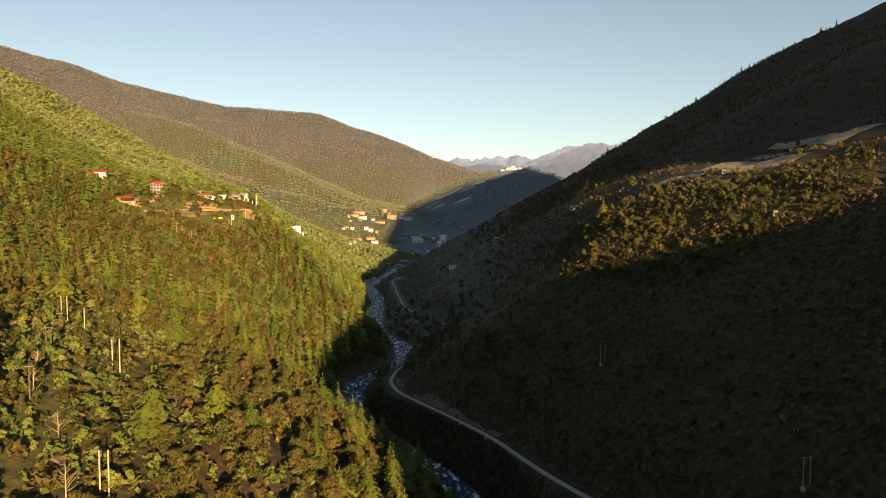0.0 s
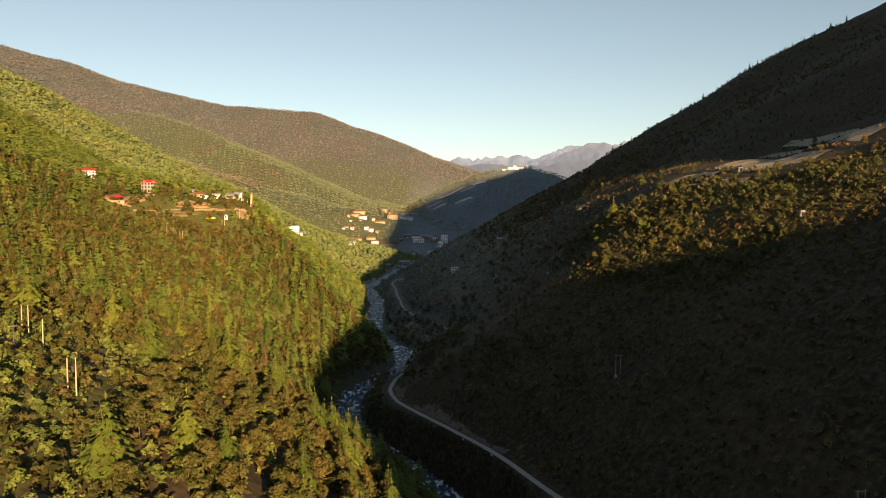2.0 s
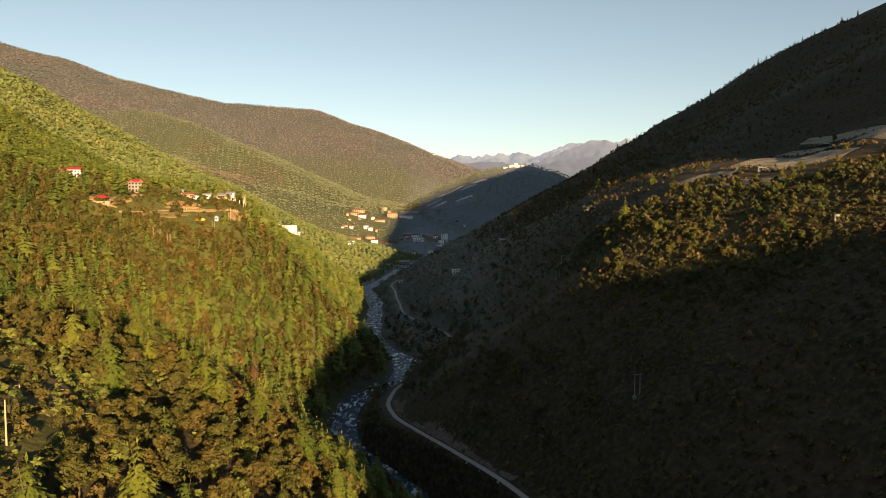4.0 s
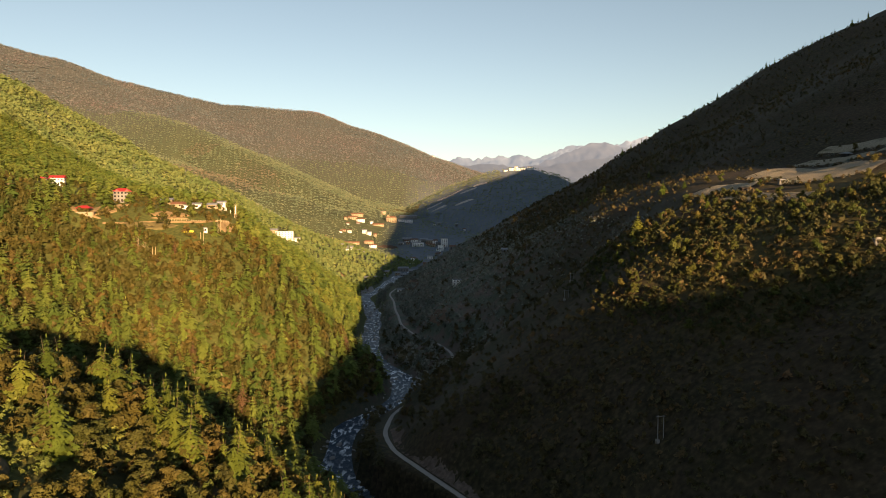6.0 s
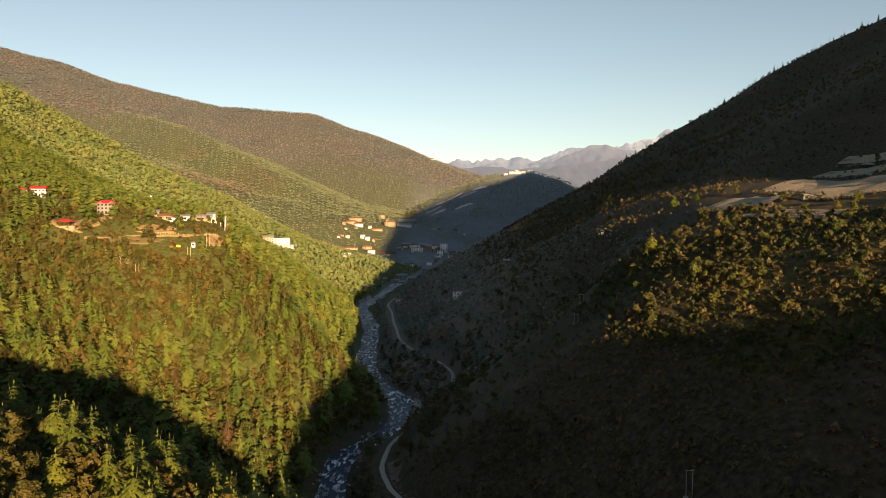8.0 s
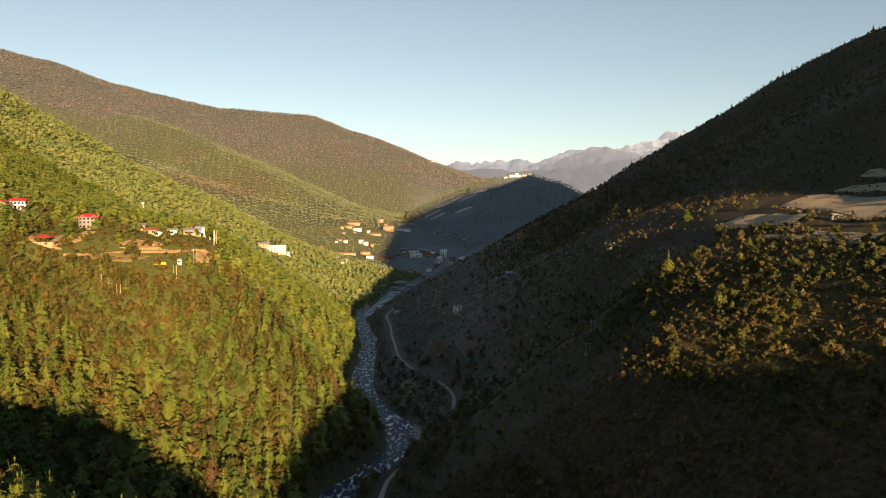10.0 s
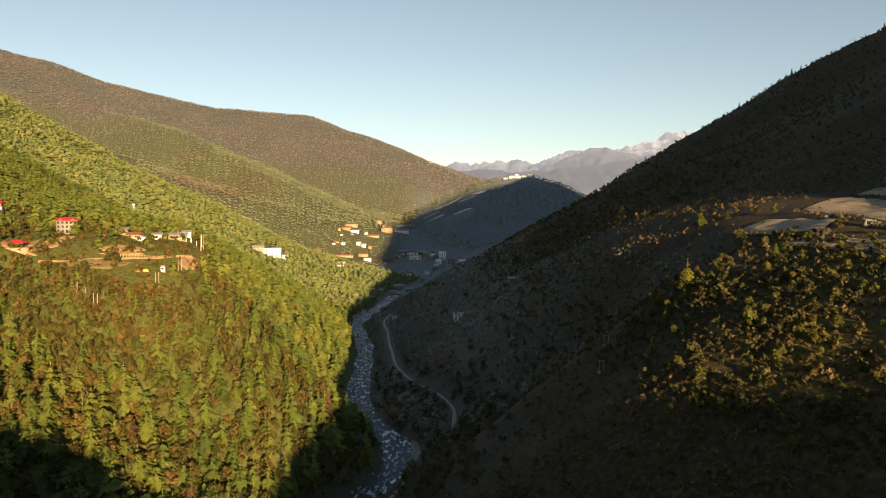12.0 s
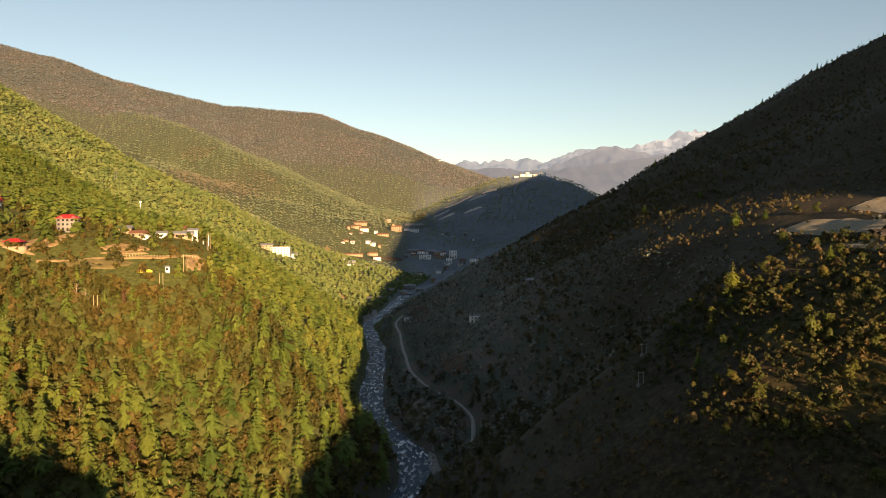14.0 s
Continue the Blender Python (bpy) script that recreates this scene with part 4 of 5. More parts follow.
def building(name, x, y, w, d, floors, turn, wall, roof, label, style="hip", panes="far", columns=4, storey=3.0, group="", rise=None):
    """A house on its base: walls, roof, windows and door."""
    h = floors * storey
    ob = new(name)
    ob.matrix_basis = pose(x, y, height_at(x, y), 0, 0, turn)
    part("wall", mesh_of("wall", *box(-w / 2, w / 2, -d / 2, d / 2, -3.0, h), wall), ob)
    rise = d * 0.28 if rise is None else rise
    if style == "flat":
        v, f = joined([box(-w / 2 - 0.3, w / 2 + 0.3, -d / 2 - 0.3, d / 2 + 0.3, h + 0.004, h + 0.3), box(-w / 2 - 0.3, w / 2 + 0.3, -d / 2 - 0.3, -d / 2, h + 0.3, h + 0.9)])
        part("roof", mesh_of("roof", v, f, roof), ob)
    else:
        v, f = wedge(w, d, h + 0.3, rise, 0.9, d * 0.5 if style == "hip" else 0.0)
        part("roof", shell("roof", v, f, roof), ob)
        if style == "gable":
            g = [(-w / 2, -d / 2, h), (-w / 2, d / 2, h), (-w / 2, 0, h + rise * 0.9), (w / 2, -d / 2, h), (w / 2, d / 2, h), (w / 2, 0, h + rise * 0.9)]
            part("gable_wall", shell("gable_wall", g, [(0, 2, 1), (3, 4, 5), (0, 3, 5, 2), (1, 2, 5, 4)], wall), ob)
    for k in range(floors):
        zc = k * storey + 1.6
        for c in range(columns):
            xc = -w / 2 + w * (c + 0.5) / columns
            if panes == "near":
                if k == 0 and c == columns // 2:
                    part("door", DOOR, ob, at=pose(xc, -d / 2 - 0.03, 0))
                    continue
                fr = part("window", FRAME, ob, at=pose(xc, -d / 2 - 0.02, zc))
                part("pane", PANE, fr)
            else:
                part("window", DARK_WINDOW, ob, at=pose(xc, -d / 2 - 0.02, zc))
        if panes == "near":
            for c in range(3):
                yc = -d / 2 + d * (c + 0.5) / 3
                fr = part("window", FRAME, ob, at=pose(w / 2 + 0.02, yc, zc, 0, 0, 90))
                part("pane", PANE, fr)
    return tagged(ob, label, "house", group)


# ---------------------------------------------------------------- draped ground
def patch(name, x, y, rx, ry, turn, mat, label, category="ground", lift=0.45, seed=1, relief=0.0):
    """An uneven patch of other ground, lying on the slope."""
    rings, spokes = 9, 40
    th = np.arange(spokes) * 6.28318 / spokes
    edge = 1 + 0.28 * fbm(np.cos(th) * 1.7 + seed * 7, np.sin(th) * 1.7, 1.0, 3, seed)
    r = (np.arange(1, rings + 1) / rings)[:, None] * edge[None]
    px, py = r * np.cos(th) * rx, r * np.sin(th) * ry
    c, s = math.cos(radians(turn)), math.sin(radians(turn))
    gx, gy = x + c * px - s * py, y + s * px + c * py
    gz = height(gx, gy) + lift + relief * fbm(gx, gy, 5, 3, seed + 2) - np.where(np.arange(rings)[:, None] == rings - 1, lift + 0.6, 0)
    v = np.concatenate([[(x, y, height_at(x, y) + lift)], np.stack([gx, gy, gz], -1).reshape(-1, 3)])
    i = np.arange(rings - 1)[:, None] * spokes + np.arange(spokes)[None] + 1
    j = np.arange(rings - 1)[:, None] * spokes + (np.arange(spokes)[None] + 1) % spokes + 1
    f = [tuple(q) for q in np.stack([i, j, j + spokes, i + spokes], -1).reshape(-1, 4)]
    f += [(0, k + 1, (k + 1) % spokes + 1) for k in range(spokes)]
    ob = new(name, shell(name, v, f, mat))
    for p in ob.data.polygons:
        p.use_smooth = True
    return tagged(ob, label, category, kind="structure")


def field(near, far, mat, label, rows=8, cols=40, lift=0.6):
    """A terrace field between two edges on the slope, with a small bank at its foot."""
    a, b = dense([(*p, 0) for p in near], 1.0), dense([(*p, 0) for p in far], 1.0)
    a = a[np.linspace(0, len(a) - 1, cols).astype(int), :2]
    b = b[np.linspace(0, len(b) - 1, cols).astype(int), :2]
    a = a + 1.2 * np.stack([fbm(a[:, 0], a[:, 1], 14, 2, 5), fbm(a[:, 0], a[:, 1], 14, 2, 6)], 1)
    t = np.linspace(0, 1, rows)[:, None, None]
    xy = a[None] * (1 - t) + b[None] * t
    z = height(xy[..., 0], xy[..., 1]) + lift
    z[0] -= 1.6
    z[-1] -= 1.2
    v = np.concatenate([xy, z[..., None]], -1).reshape(-1, 3)
    i = (np.arange(rows - 1)[:, None] * cols + np.arange(cols - 1)[None]).ravel()
    ob = new("field", mesh_of("field", v, np.stack([i, i + 1, i + cols + 1, i + cols], 1), mat, True))
    return tagged(ob, label, "field", kind="structure")


field([(210, 576), (204, 517), (201, 479), (224, 446)], [(252, 597), (256, 545), (252, 500), (246, 460)], STUBBLE, "pale harvested terrace field on the mountain bench")
field([(257, 603), (268, 570), (262, 520), (256, 462)], [(279, 606), (298, 579), (303, 530), (300, 470)], STUBBLE, "pale harvested terrace field on the mountain bench")
field([(286, 618), (304, 586), (310, 530)], [(299, 622), (322, 592), (332, 530)], STUBBLE, "narrow pale terrace field below the woods")
field([(172, 572), (175, 530), (177, 494)], [(193, 574), (199, 540), (198, 512)], STUBBLE, "pale harvested terrace field on the mountain bench")
field([(162, 496), (169, 465), (178, 428)], [(176, 494), (186, 462), (192, 436)], STUBBLE, "pale harvested terrace field at the bench's edge")

patch("earth_bank", -260, 606, 6, 22, -24, EARTH, "bare ochre earth bank below the red-roofed house", "bank", 0.7, 2, 0.6)
patch("earth_bank", -274, 590, 16, 4, 0, EARTH, "bare ochre earth platform beside the pavilion", "bank", 0.7, 3, 0.4)
patch("earth_bank", -214, 618, 17, 5, 22, EARTH, "bare ochre cut bank above the track", "bank", 0.7, 4, 0.5)
patch("earth_bank", -174, 622, 6, 9, 10, EARTH, "bare ochre earth by the power poles", "bank", 0.7, 6, 0.5)
patch("earth_bank", -331, 600, 7, 5, 0, EARTH, "bare ochre earth bank in the forest clearing", "bank", 0.7, 7, 0.5)
patch("earth_bank", -329, 722, 9, 7, 0, EARTH, "bare ochre slip in the forest", "bank", 0.7, 8, 0.5)
patch("meadow", -222, 594, 24, 6, 24, MEADOW, "dry golden grass meadow below the village", "meadow", 0.5, 9, 0.4)
patch("meadow", -382, 734, 42, 13, -25, MEADOW, "dry golden grass clearing in the pine forest", "meadow", 0.5, 10, 0.4)
patch("meadow", -110, 222, 26, 10, -62, GRASS, "grassy terrace below the power poles", "meadow", 0.4, 11, 0.3)
patch("tilled_plot", -97, 207, 8, 15, 20, FLAT, "bare brown tilled plot among the trees", "field", 1.1, 43, 0.2)
patch("tilled_strip", -124, 213, 36, 6, -12, FLAT, "bare brown tilled strip below the power poles", "field", 0.75, 42, 0.2)
patch("earth_bank", -212, 612, 13, 2.2, 24, EARTH, "bare ochre bank above the village track", "bank", 0.6, 26, 0.5)
patch("earth_bank", -322, 699, 9, 4, 10, EARTH, "bare ochre cutting in the pine forest", "bank", 1.0, 27, 0.8)
patch("rock_outcrop", -74, 131, 3, 2, 0, CUT_ROCK, "pale weathered rock outcrop among bushes", "rock", 0.7, 12, 0.8)
patch("rock_outcrop", -68, 138, 2.4, 2, 0, CUT_ROCK, "pale weathered rock outcrop among bushes", "rock", 0.7, 13, 0.8)
patch("landslip", -6, 732, 7, 26, 18, RED_EARTH, "reddish bare landslip above the road", "landslip", 0.6, 14, 0.8)
patch("riverside_flat", -34, 672, 10, 26, 10, FLAT, "open grassy flat between river and road", "meadow", 0.8, 15, 0.1)
patch("landslip", -14, 652, 5, 12, 8, RED_EARTH, "bare earth slope below the road", "landslip", 0.5, 16, 0.6)
patch("gravel_bar", -21, 592, 3.5, 20, 8, GRAVEL, "pale gravel bank at the river bend", "gravel bank", 0.5, 17, 0.3)
patch("gravel_bar", -118, 1130, 14, 70, 6, GRAVEL, "pale gravel flat beside the river", "gravel bank", 0.6, 18, 0.4)
patch("building_plot", -48, 1008, 14, 34, 5, RED_EARTH, "bare reddish building plot beside the road", "earth", 0.7, 19, 0.5)
patch("earth_bank", -166, 1204, 9, 16, 0, EARTH, "bare ochre earth platform at the wood's edge", "bank", 1.2, 20, 0.8)
patch("earth_bank", -296, 1768, 9, 34, -12, EARTH, "bare ochre road cutting in the far slope", "bank", 2.0, 22, 1.0)
patch("earth_bank", -140, 1783, 26, 10, 0, RED_EARTH, "reddish cut bank below the far village", "bank", 2.0, 23, 1.0)
patch("clearing", -150, 2420, 70, 60, 0, MEADOW, "open grass slope above the far village", "meadow", 3.0, 24, 1.0)


def rock_cutting():
    """The cut face above the road."""
    line = dense([p for p in ROAD_PATH if 300 <= p[1] <= 462], 2.0)
    tang = np.gradient(line[:, :2], axis=0)
    tang /= np.linalg.norm(tang, axis=1)[:, None]
    side = np.stack([tang[:, 1], -tang[:, 0]], 1)
    steps = np.linspace(2.4, 11.0, 12)
    tall = 0.35 + 0.65 * np.clip(fbm(line[:, 1], line[:, 1] * 0, 30, 3, 61) + 0.6, 0, 1)
    reach = 2.4 + (steps[None] - 2.4) * 0.75 * tall[:, None]
    gx, gy = line[:, None, 0] + side[:, None, 0] * reach, line[:, None, 1] + side[:, None, 1] * reach
    bulge = 0.9 * fbm(gx, gy, 4, 4, 62, 0.6) + 0.5
    gz = height(gx, gy) + bulge * np.sin(np.linspace(0, 3.14, 12))[None] + 0.1
    v = np.stack([gx, gy, gz], -1).reshape(-1, 3)
    n = 12
    i = (np.arange(len(line) - 1)[:, None] * n + np.arange(n - 1)[None]).ravel()
    tagged(new("rock_cutting", mesh_of("rock_cutting", v, np.stack([i, i + 1, i + n + 1, i + n], 1), CUT_ROCK)), "rough brown rock face cut beside the road", "rock face", kind="structure")


rock_cutting()


# ---------------------------------------------------------------- river stones
def boulder_mesh(seed):
    g = np.random.default_rng(seed)
    bm = bmesh.new()
    bmesh.ops.create_icosphere(bm, subdivisions=2, radius=1.0)
    stretch = g.uniform(0.7, 1.3, 3)
    for v in bm.verts:
        n = noise.noise(v.co * 1.3 + Vector((seed, 0, 0))) * 0.35
        v.co = Vector((v.co.x * stretch[0], v.co.y * stretch[1], v.co.z * 0.7 * stretch[2])) * (1 + n)
    me = bpy.data.meshes.new("boulder")
    bm.to_mesh(me)
    bm.free()
    me.materials.append(STONE)
    return me


BOULDERS = [boulder_mesh(i) for i in range(5)]
for k in range(170):
    y = float(RNG.uniform(380, 1000))
    inside = RNG.random() < 0.45
    side = RNG.choice((-1, 1))
    x = float(river_x(y)) + side * (RNG.uniform(1, 7) if inside else RNG.uniform(7.5, 12))
    size = RNG.uniform(0.5, 1.5) * (1.2 if inside else 1.0)
    ob = new("boulder", BOULDERS[k % 5])
    z = float(river_z(y)) if inside else height_at(x, y)
    ob.matrix_basis = Matrix.LocRotScale((x, y, z + 0.15 * size), Euler((RNG.uniform(0, 1), RNG.uniform(0, 1), RNG.uniform(0, 6))), (size, size, size))
    tagged(ob, "grey boulder in the river" if inside else "grey boulder on the river bank", "boulder", "river boulders")


# ---------------------------------------------------------------- power poles
def power_pole(x, y, tall, gap, turn, label, arm=True, footing=False, mat=None):
    mat = mat or POLE
    ob = new("power_pole")
    ob.matrix_basis = pose(x, y, height_at(x, y), 0, 0, turn)
    post = mesh_of("post", *limb([(0, 0, -1.2), (0, 0, tall * 0.5), (0, 0, tall)], [0.2, 0.17, 0.13], 8), mat)
    for sx in ((-gap / 2, gap / 2) if gap else (0.0,)):
        part("post", post, ob, at=pose(sx, 0, 0))
        if footing:
            part("footing", mesh_of("footing", *box(-0.6, 0.6, -0.6, 0.6, -1.0, 0.5), GREY_WALL), ob, "pale concrete footing", pose(sx, 0, 0))
    if arm:
        w = gap / 2 + 0.7 if gap else 0.9
        part("crossarm", mesh_of("crossarm", *box(-w, w, -0.09, 0.09, tall - 0.55, tall - 0.35), GALVANISED), ob)
        for sx in (-w + 0.15, 0.0, w - 0.15):
            part("insulator", mesh_of("insulator", *limb([(sx, 0, tall - 0.35), (sx, 0, tall + 0.1)], [0.1, 0.07], 6), GLASS), ob)
    return tagged(ob, label, "power pole", "power poles")


for px, py, tall, gap in ((-64, 128, 8.6, 1.6), (-85, 178, 8.4, 1.8), (-125, 227, 8.2, 1.8), (-201, 551, 10.5, 2.0), (-174, 607, 11, 2.0), (-174, 649, 12, 2.0), (-179, 583, 9, 2.0)):
    power_pole(px, py, tall, gap, 8, "pair of pale power poles standing in a clearing", False)
power_pole(-107, 205, 9.0, 0, 0, "single pale power pole beside the terrace", False)
for px, py, tall in ((-111, 199, 7.6), (-103, 178, 8.0), (-89, 147, 8.4)):
    power_pole(px, py, tall, 0, 30, "weathered wooden power pole with a crossarm", True, mat=BARK)
for px, py, tall in ((74, 317, 9.2), (102, 190, 9.2), (67, 467, 5.6), (74, 488, 5.2)):
    power_pole(px, py, tall, 2.2, 12, "grey twin-post power pole with crossarm on footings", True, True, GALVANISED)
power_pole(-515, 1231, 22, 3.0, 0, "tall grey transmission pole above the forest", True, mat=GALVANISED)
power_pole(-160, 2120, 26, 0, 0, "tall grey mast above the far town", False, mat=GALVANISED)


# ---------------------------------------------------------------- the village on the bench
house = building("house", -259, 632, 12.5, 8.0, 3, 20, GREY_WALL, RED_ROOF, "three-storey grey stone house with a red hipped roof", "hip", "near", 5, 2.7, rise=2.3)
for gx in (-3.6, 3.6):
    v, f = wedge(3.4, 2.6, 8.6, 1.3, 0.2, 0.0, 0.2)
    part("dormer", shell("dormer", [(y, x, z) for x, y, z in v], [tuple(reversed(q)) for q in f], RED_ROOF), house, at=pose(gx, -2.9, 0))
    part("dormer_gable", shell("dormer_gable", [(-1.2, -4.75, 8.4), (1.2, -4.75, 8.4), (0, -4.75, 9.6), (-1.2, -4.55, 8.4), (1.2, -4.55, 8.4), (0, -4.55, 9.6)], [(0, 1, 2), (5, 4, 3), (0, 3, 4, 1), (1, 4, 5, 2), (2, 5, 3, 0)], WHITE_WALL), house, "white dormer gable", pose(gx, 0, 0))

twin = building("house", -319, 648, 10, 7, 2, 15, WHITE_WALL, RED_ROOF, "white house with a red gabled roof in a clearing", "gable", "near", 4, 2.9)
building("house", -330, 646, 6, 5, 1, 100, WHITE_WALL, RED_ROOF, "small white house with a red gabled roof", "gable", "far", 2, 2.9)


def pavilion(x, y, w, d, roof, label):
    ob = new("pavilion")
    ob.matrix_basis = pose(x, y, height_at(x, y) + 0.6, 0, 0, 6)
    part("plinth", mesh_of("plinth", *box(-w / 2 - 4, w / 2 + 2, -d / 2 - 1, d / 2 + 1, -4, 0.2), TAN_WALL), ob, "ochre retaining plinth")
    v, f = wedge(w, d, 3.1, d * 0.3, 0.7, d * 0.5)
    part("roof", shell("roof", v, f, roof), ob)
    for sx in (-1, -0.33, 0.33, 1):
        for sy in (-1, 1):
            part("post", mesh_of("post", *box(-0.12, 0.12, -0.12, 0.12, 0.2, 2.9), TIMBER), ob, at=pose(sx * (w / 2 - 0.3), sy * (d / 2 - 0.3), 0))
    return tagged(ob, label, "pavilion")


pavilion(-268, 590, 9, 6, RED_ROOF, "open pavilion with a red roof on an ochre plinth")

for px, py, w, d, fl, tn, wm, rm, st, lb in (
    (-230, 649, 8, 6, 1, 10, TAN_WALL, TIN_ROOF, "gable", "small tan hut with a tin roof"),
    (-220, 647, 9, 6, 1, -5, TAN_WALL, BROWN_ROOF, "gable", "low tan house with a rusty roof"),
    (-214, 644, 5, 5, 1, 0, WHITE_WALL, TIN_ROOF, "flat", "small white hut among trees"),
    (-208, 656, 6, 5, 1, 15, WHITE_WALL, TIN_ROOF, "gable", "small white house with a tin roof"),
    (-195, 660, 12, 6, 1, 14, TAN_WALL, TIN_ROOF, "gable", "long tan hall with a grey roof"),
    (-191, 667, 6, 5, 2, 14, WHITE_WALL, TIN_ROOF, "gable", "white house with a steep pale roof"),
    (-182, 600, 2.4, 2.2, 1, 5, WHITE_WALL, TIN_ROOF, "flat", "small white shed beside yellow tarpaulins"),
    (-208, 684, 10, 6, 1, 10, TAN_WALL, BROWN_ROOF, "gable", "tan house behind the trees of the bench")):
    building("hut", px, py, w, d, fl, tn, wm, rm, lb, st, "far", max(1, int(w / 4)), 2.8, "village houses on the bench")


def orchard():
    """Low fruit trees on the terraces between the houses."""
    homes = ((-259, 632, 9), (-230, 649, 6), (-220, 647, 6), (-214, 644, 4), (-208, 656, 5), (-195, 660, 8), (-191, 667, 5), (-182, 600, 4), (-194, 596, 6), (-179, 656, 6))
    g = np.random.default_rng(505)
    done = []
    while len(done) < 105:
        ox, oy = g.uniform(-256, -172), g.uniform(604, 664)
        if oy < 0.47 * ox + 712:
            continue
        if any(abs(ox - hx) < r and -13 < oy - hy < r for hx, hy, r in homes) or any(math.hypot(ox - a, oy - b) < 3.2 for a, b in done):
            continue
        done.append((ox, oy))
        t = leafy(ox, oy, float(g.uniform(0.24, 0.46)), "small dark green fruit tree on the village terrace", 0.9, FRUIT_CROWNS)
        t.name = "fruit_tree"
        t["group"] = "orchard trees of the village"


orchard()

tower = new("water_tower")
tower.matrix_basis = pose(-451, 1170, height_at(-451, 1170)) @ Matrix.Scale(0.5, 4)
part("shaft", mesh_of("shaft", *limb([(0, 0, -2), (0, 0, 17), (0, 0, 19)], [1.5, 1.3, 2.2], 12), WHITE_WALL), tower)
part("tank", mesh_of("tank", *limb([(0, 0, 19), (0, 0, 20), (0, 0, 23), (0, 0, 24)], [2.2, 4.0, 4.0, 0.4], 14), WHITE_WALL), tower)
tagged(tower, "small white water tower above the pine forest", "water tower")


def prayer_flag(x, y, tall):
    ob = new("flag_pole")
    ob.matrix_basis = pose(x, y, height_at(x, y))
    part("pole", mesh_of("pole", *limb([(0, 0, -0.5), (0, 0, tall)], [0.09, 0.05], 6), POLE), ob)
    g = np.linspace(0, 1, 7)
    v = [(0.08 + s * 0.45 * (0.7 + 0.3 * math.sin(5 * f)), 0.12 * math.sin(9 * f + s * 2), tall * (0.3 + 0.68 * f)) for f in g for s in (0, 1)]
    f = [(2 * i, 2 * i + 1, 2 * i + 3, 2 * i + 2) for i in range(6)]
    part("flag", shell("flag", [*v, *[(a, b + 0.03, c) for a, b, c in v]], [*f, *[tuple(14 + q for q in reversed(p)) for p in f]], WHITE_WALL), ob, "white cloth banner")
    return tagged(ob, "tall white banner on a pole beside the hall", "flag", "white banners")


for px, py, tall in ((-187, 654, 4.5), (-184, 656, 5), (-180, 655, 4.5), (-177, 657, 5), (-174, 648, 12.5)):
    prayer_flag(px, py, tall)


def tarp_heap(x, y, r, label):
    bm = bmesh.new()
    bmesh.ops.create_icosphere(bm, subdivisions=3, radius=1.0)
    for v in bm.verts:
        v.co = Vector((v.co.x * r * 1.4, v.co.y * r, max(v.co.z, -0.4) * r * 0.7)) * (1 + 0.3 * noise.noise(v.co * 2 + Vector((x, 0, 0))))
    me = bpy.data.meshes.new("tarpaulin_heap")
    bm.to_mesh(me)
    bm.free()
    me.materials.append(YELLOW_TARP)
    ob = new("tarpaulin_heap", me)
    ob.matrix_basis = pose(x, y, height_at(x, y) + 0.3 * r)
    tagged(ob, label, "tarpaulin", "yellow tarpaulins")


tarp_heap(-196, 594, 1.4, "low yellow tarpaulin heap on the meadow")
tarp_heap(-192, 596, 1.75, "tall yellow tarpaulin heap on the meadow")

fence = new("fence")
fence.matrix_basis = pose(0, 0, 0)
FENCE_POST = mesh_of("post", *box(-0.16, 0.16, -0.16, 0.16, -0.6, 1.7), POLE)
line = dense([(-215, 605, 0), (-193, 616, 0), (-172, 628, 0)], 1.75)
tops = []
for fx, fy, _ in line:
    fz = height_at(fx, fy)
    part("post", FENCE_POST, fence, at=pose(fx, fy, fz, 0, 0, 28))
    tops.append((fx, fy, fz + 1.25))
part("rail", mesh_of("rail", *limb(tops, [0.07] * len(tops), 5), POLE), fence)
tagged(fence, "row of pale fence posts above the meadow", "fence")

plot_fence = new("fence")
plot_fence.matrix_basis = pose(0, 0, 0)
rail = []
for fx, fy, _ in dense([(-103, 207, 0), (-97, 210, 0), (-91, 213, 0)], 1.6):
    fz = height_at(fx, fy) + 0.9
    part("post", FENCE_POST, plot_fence, at=pose(fx, fy, fz, 0, 0, 24) @ Matrix.Scale(0.55, 4))
    rail.append((fx, fy, fz + 0.6))
part("rail", mesh_of("rail", *limb(rail, [0.05] * len(rail), 5), POLE), plot_fence)
tagged(plot_fence, "low pale wooden fence across the tilled plot", "fence")

track = new("track", strip("track", [(x, y, height_at(x, y)) for x, y, _ in dense([(-252, 584, 0), (-238, 592, 0), (-224, 600, 0), (-212, 606, 0), (-192, 617, 0), (-174, 630, 0)], 3)], 1.8, 0.7, EARTH, 5, 1.5))
tagged(track, "ochre earth track across the village slope", "track", kind="structure")


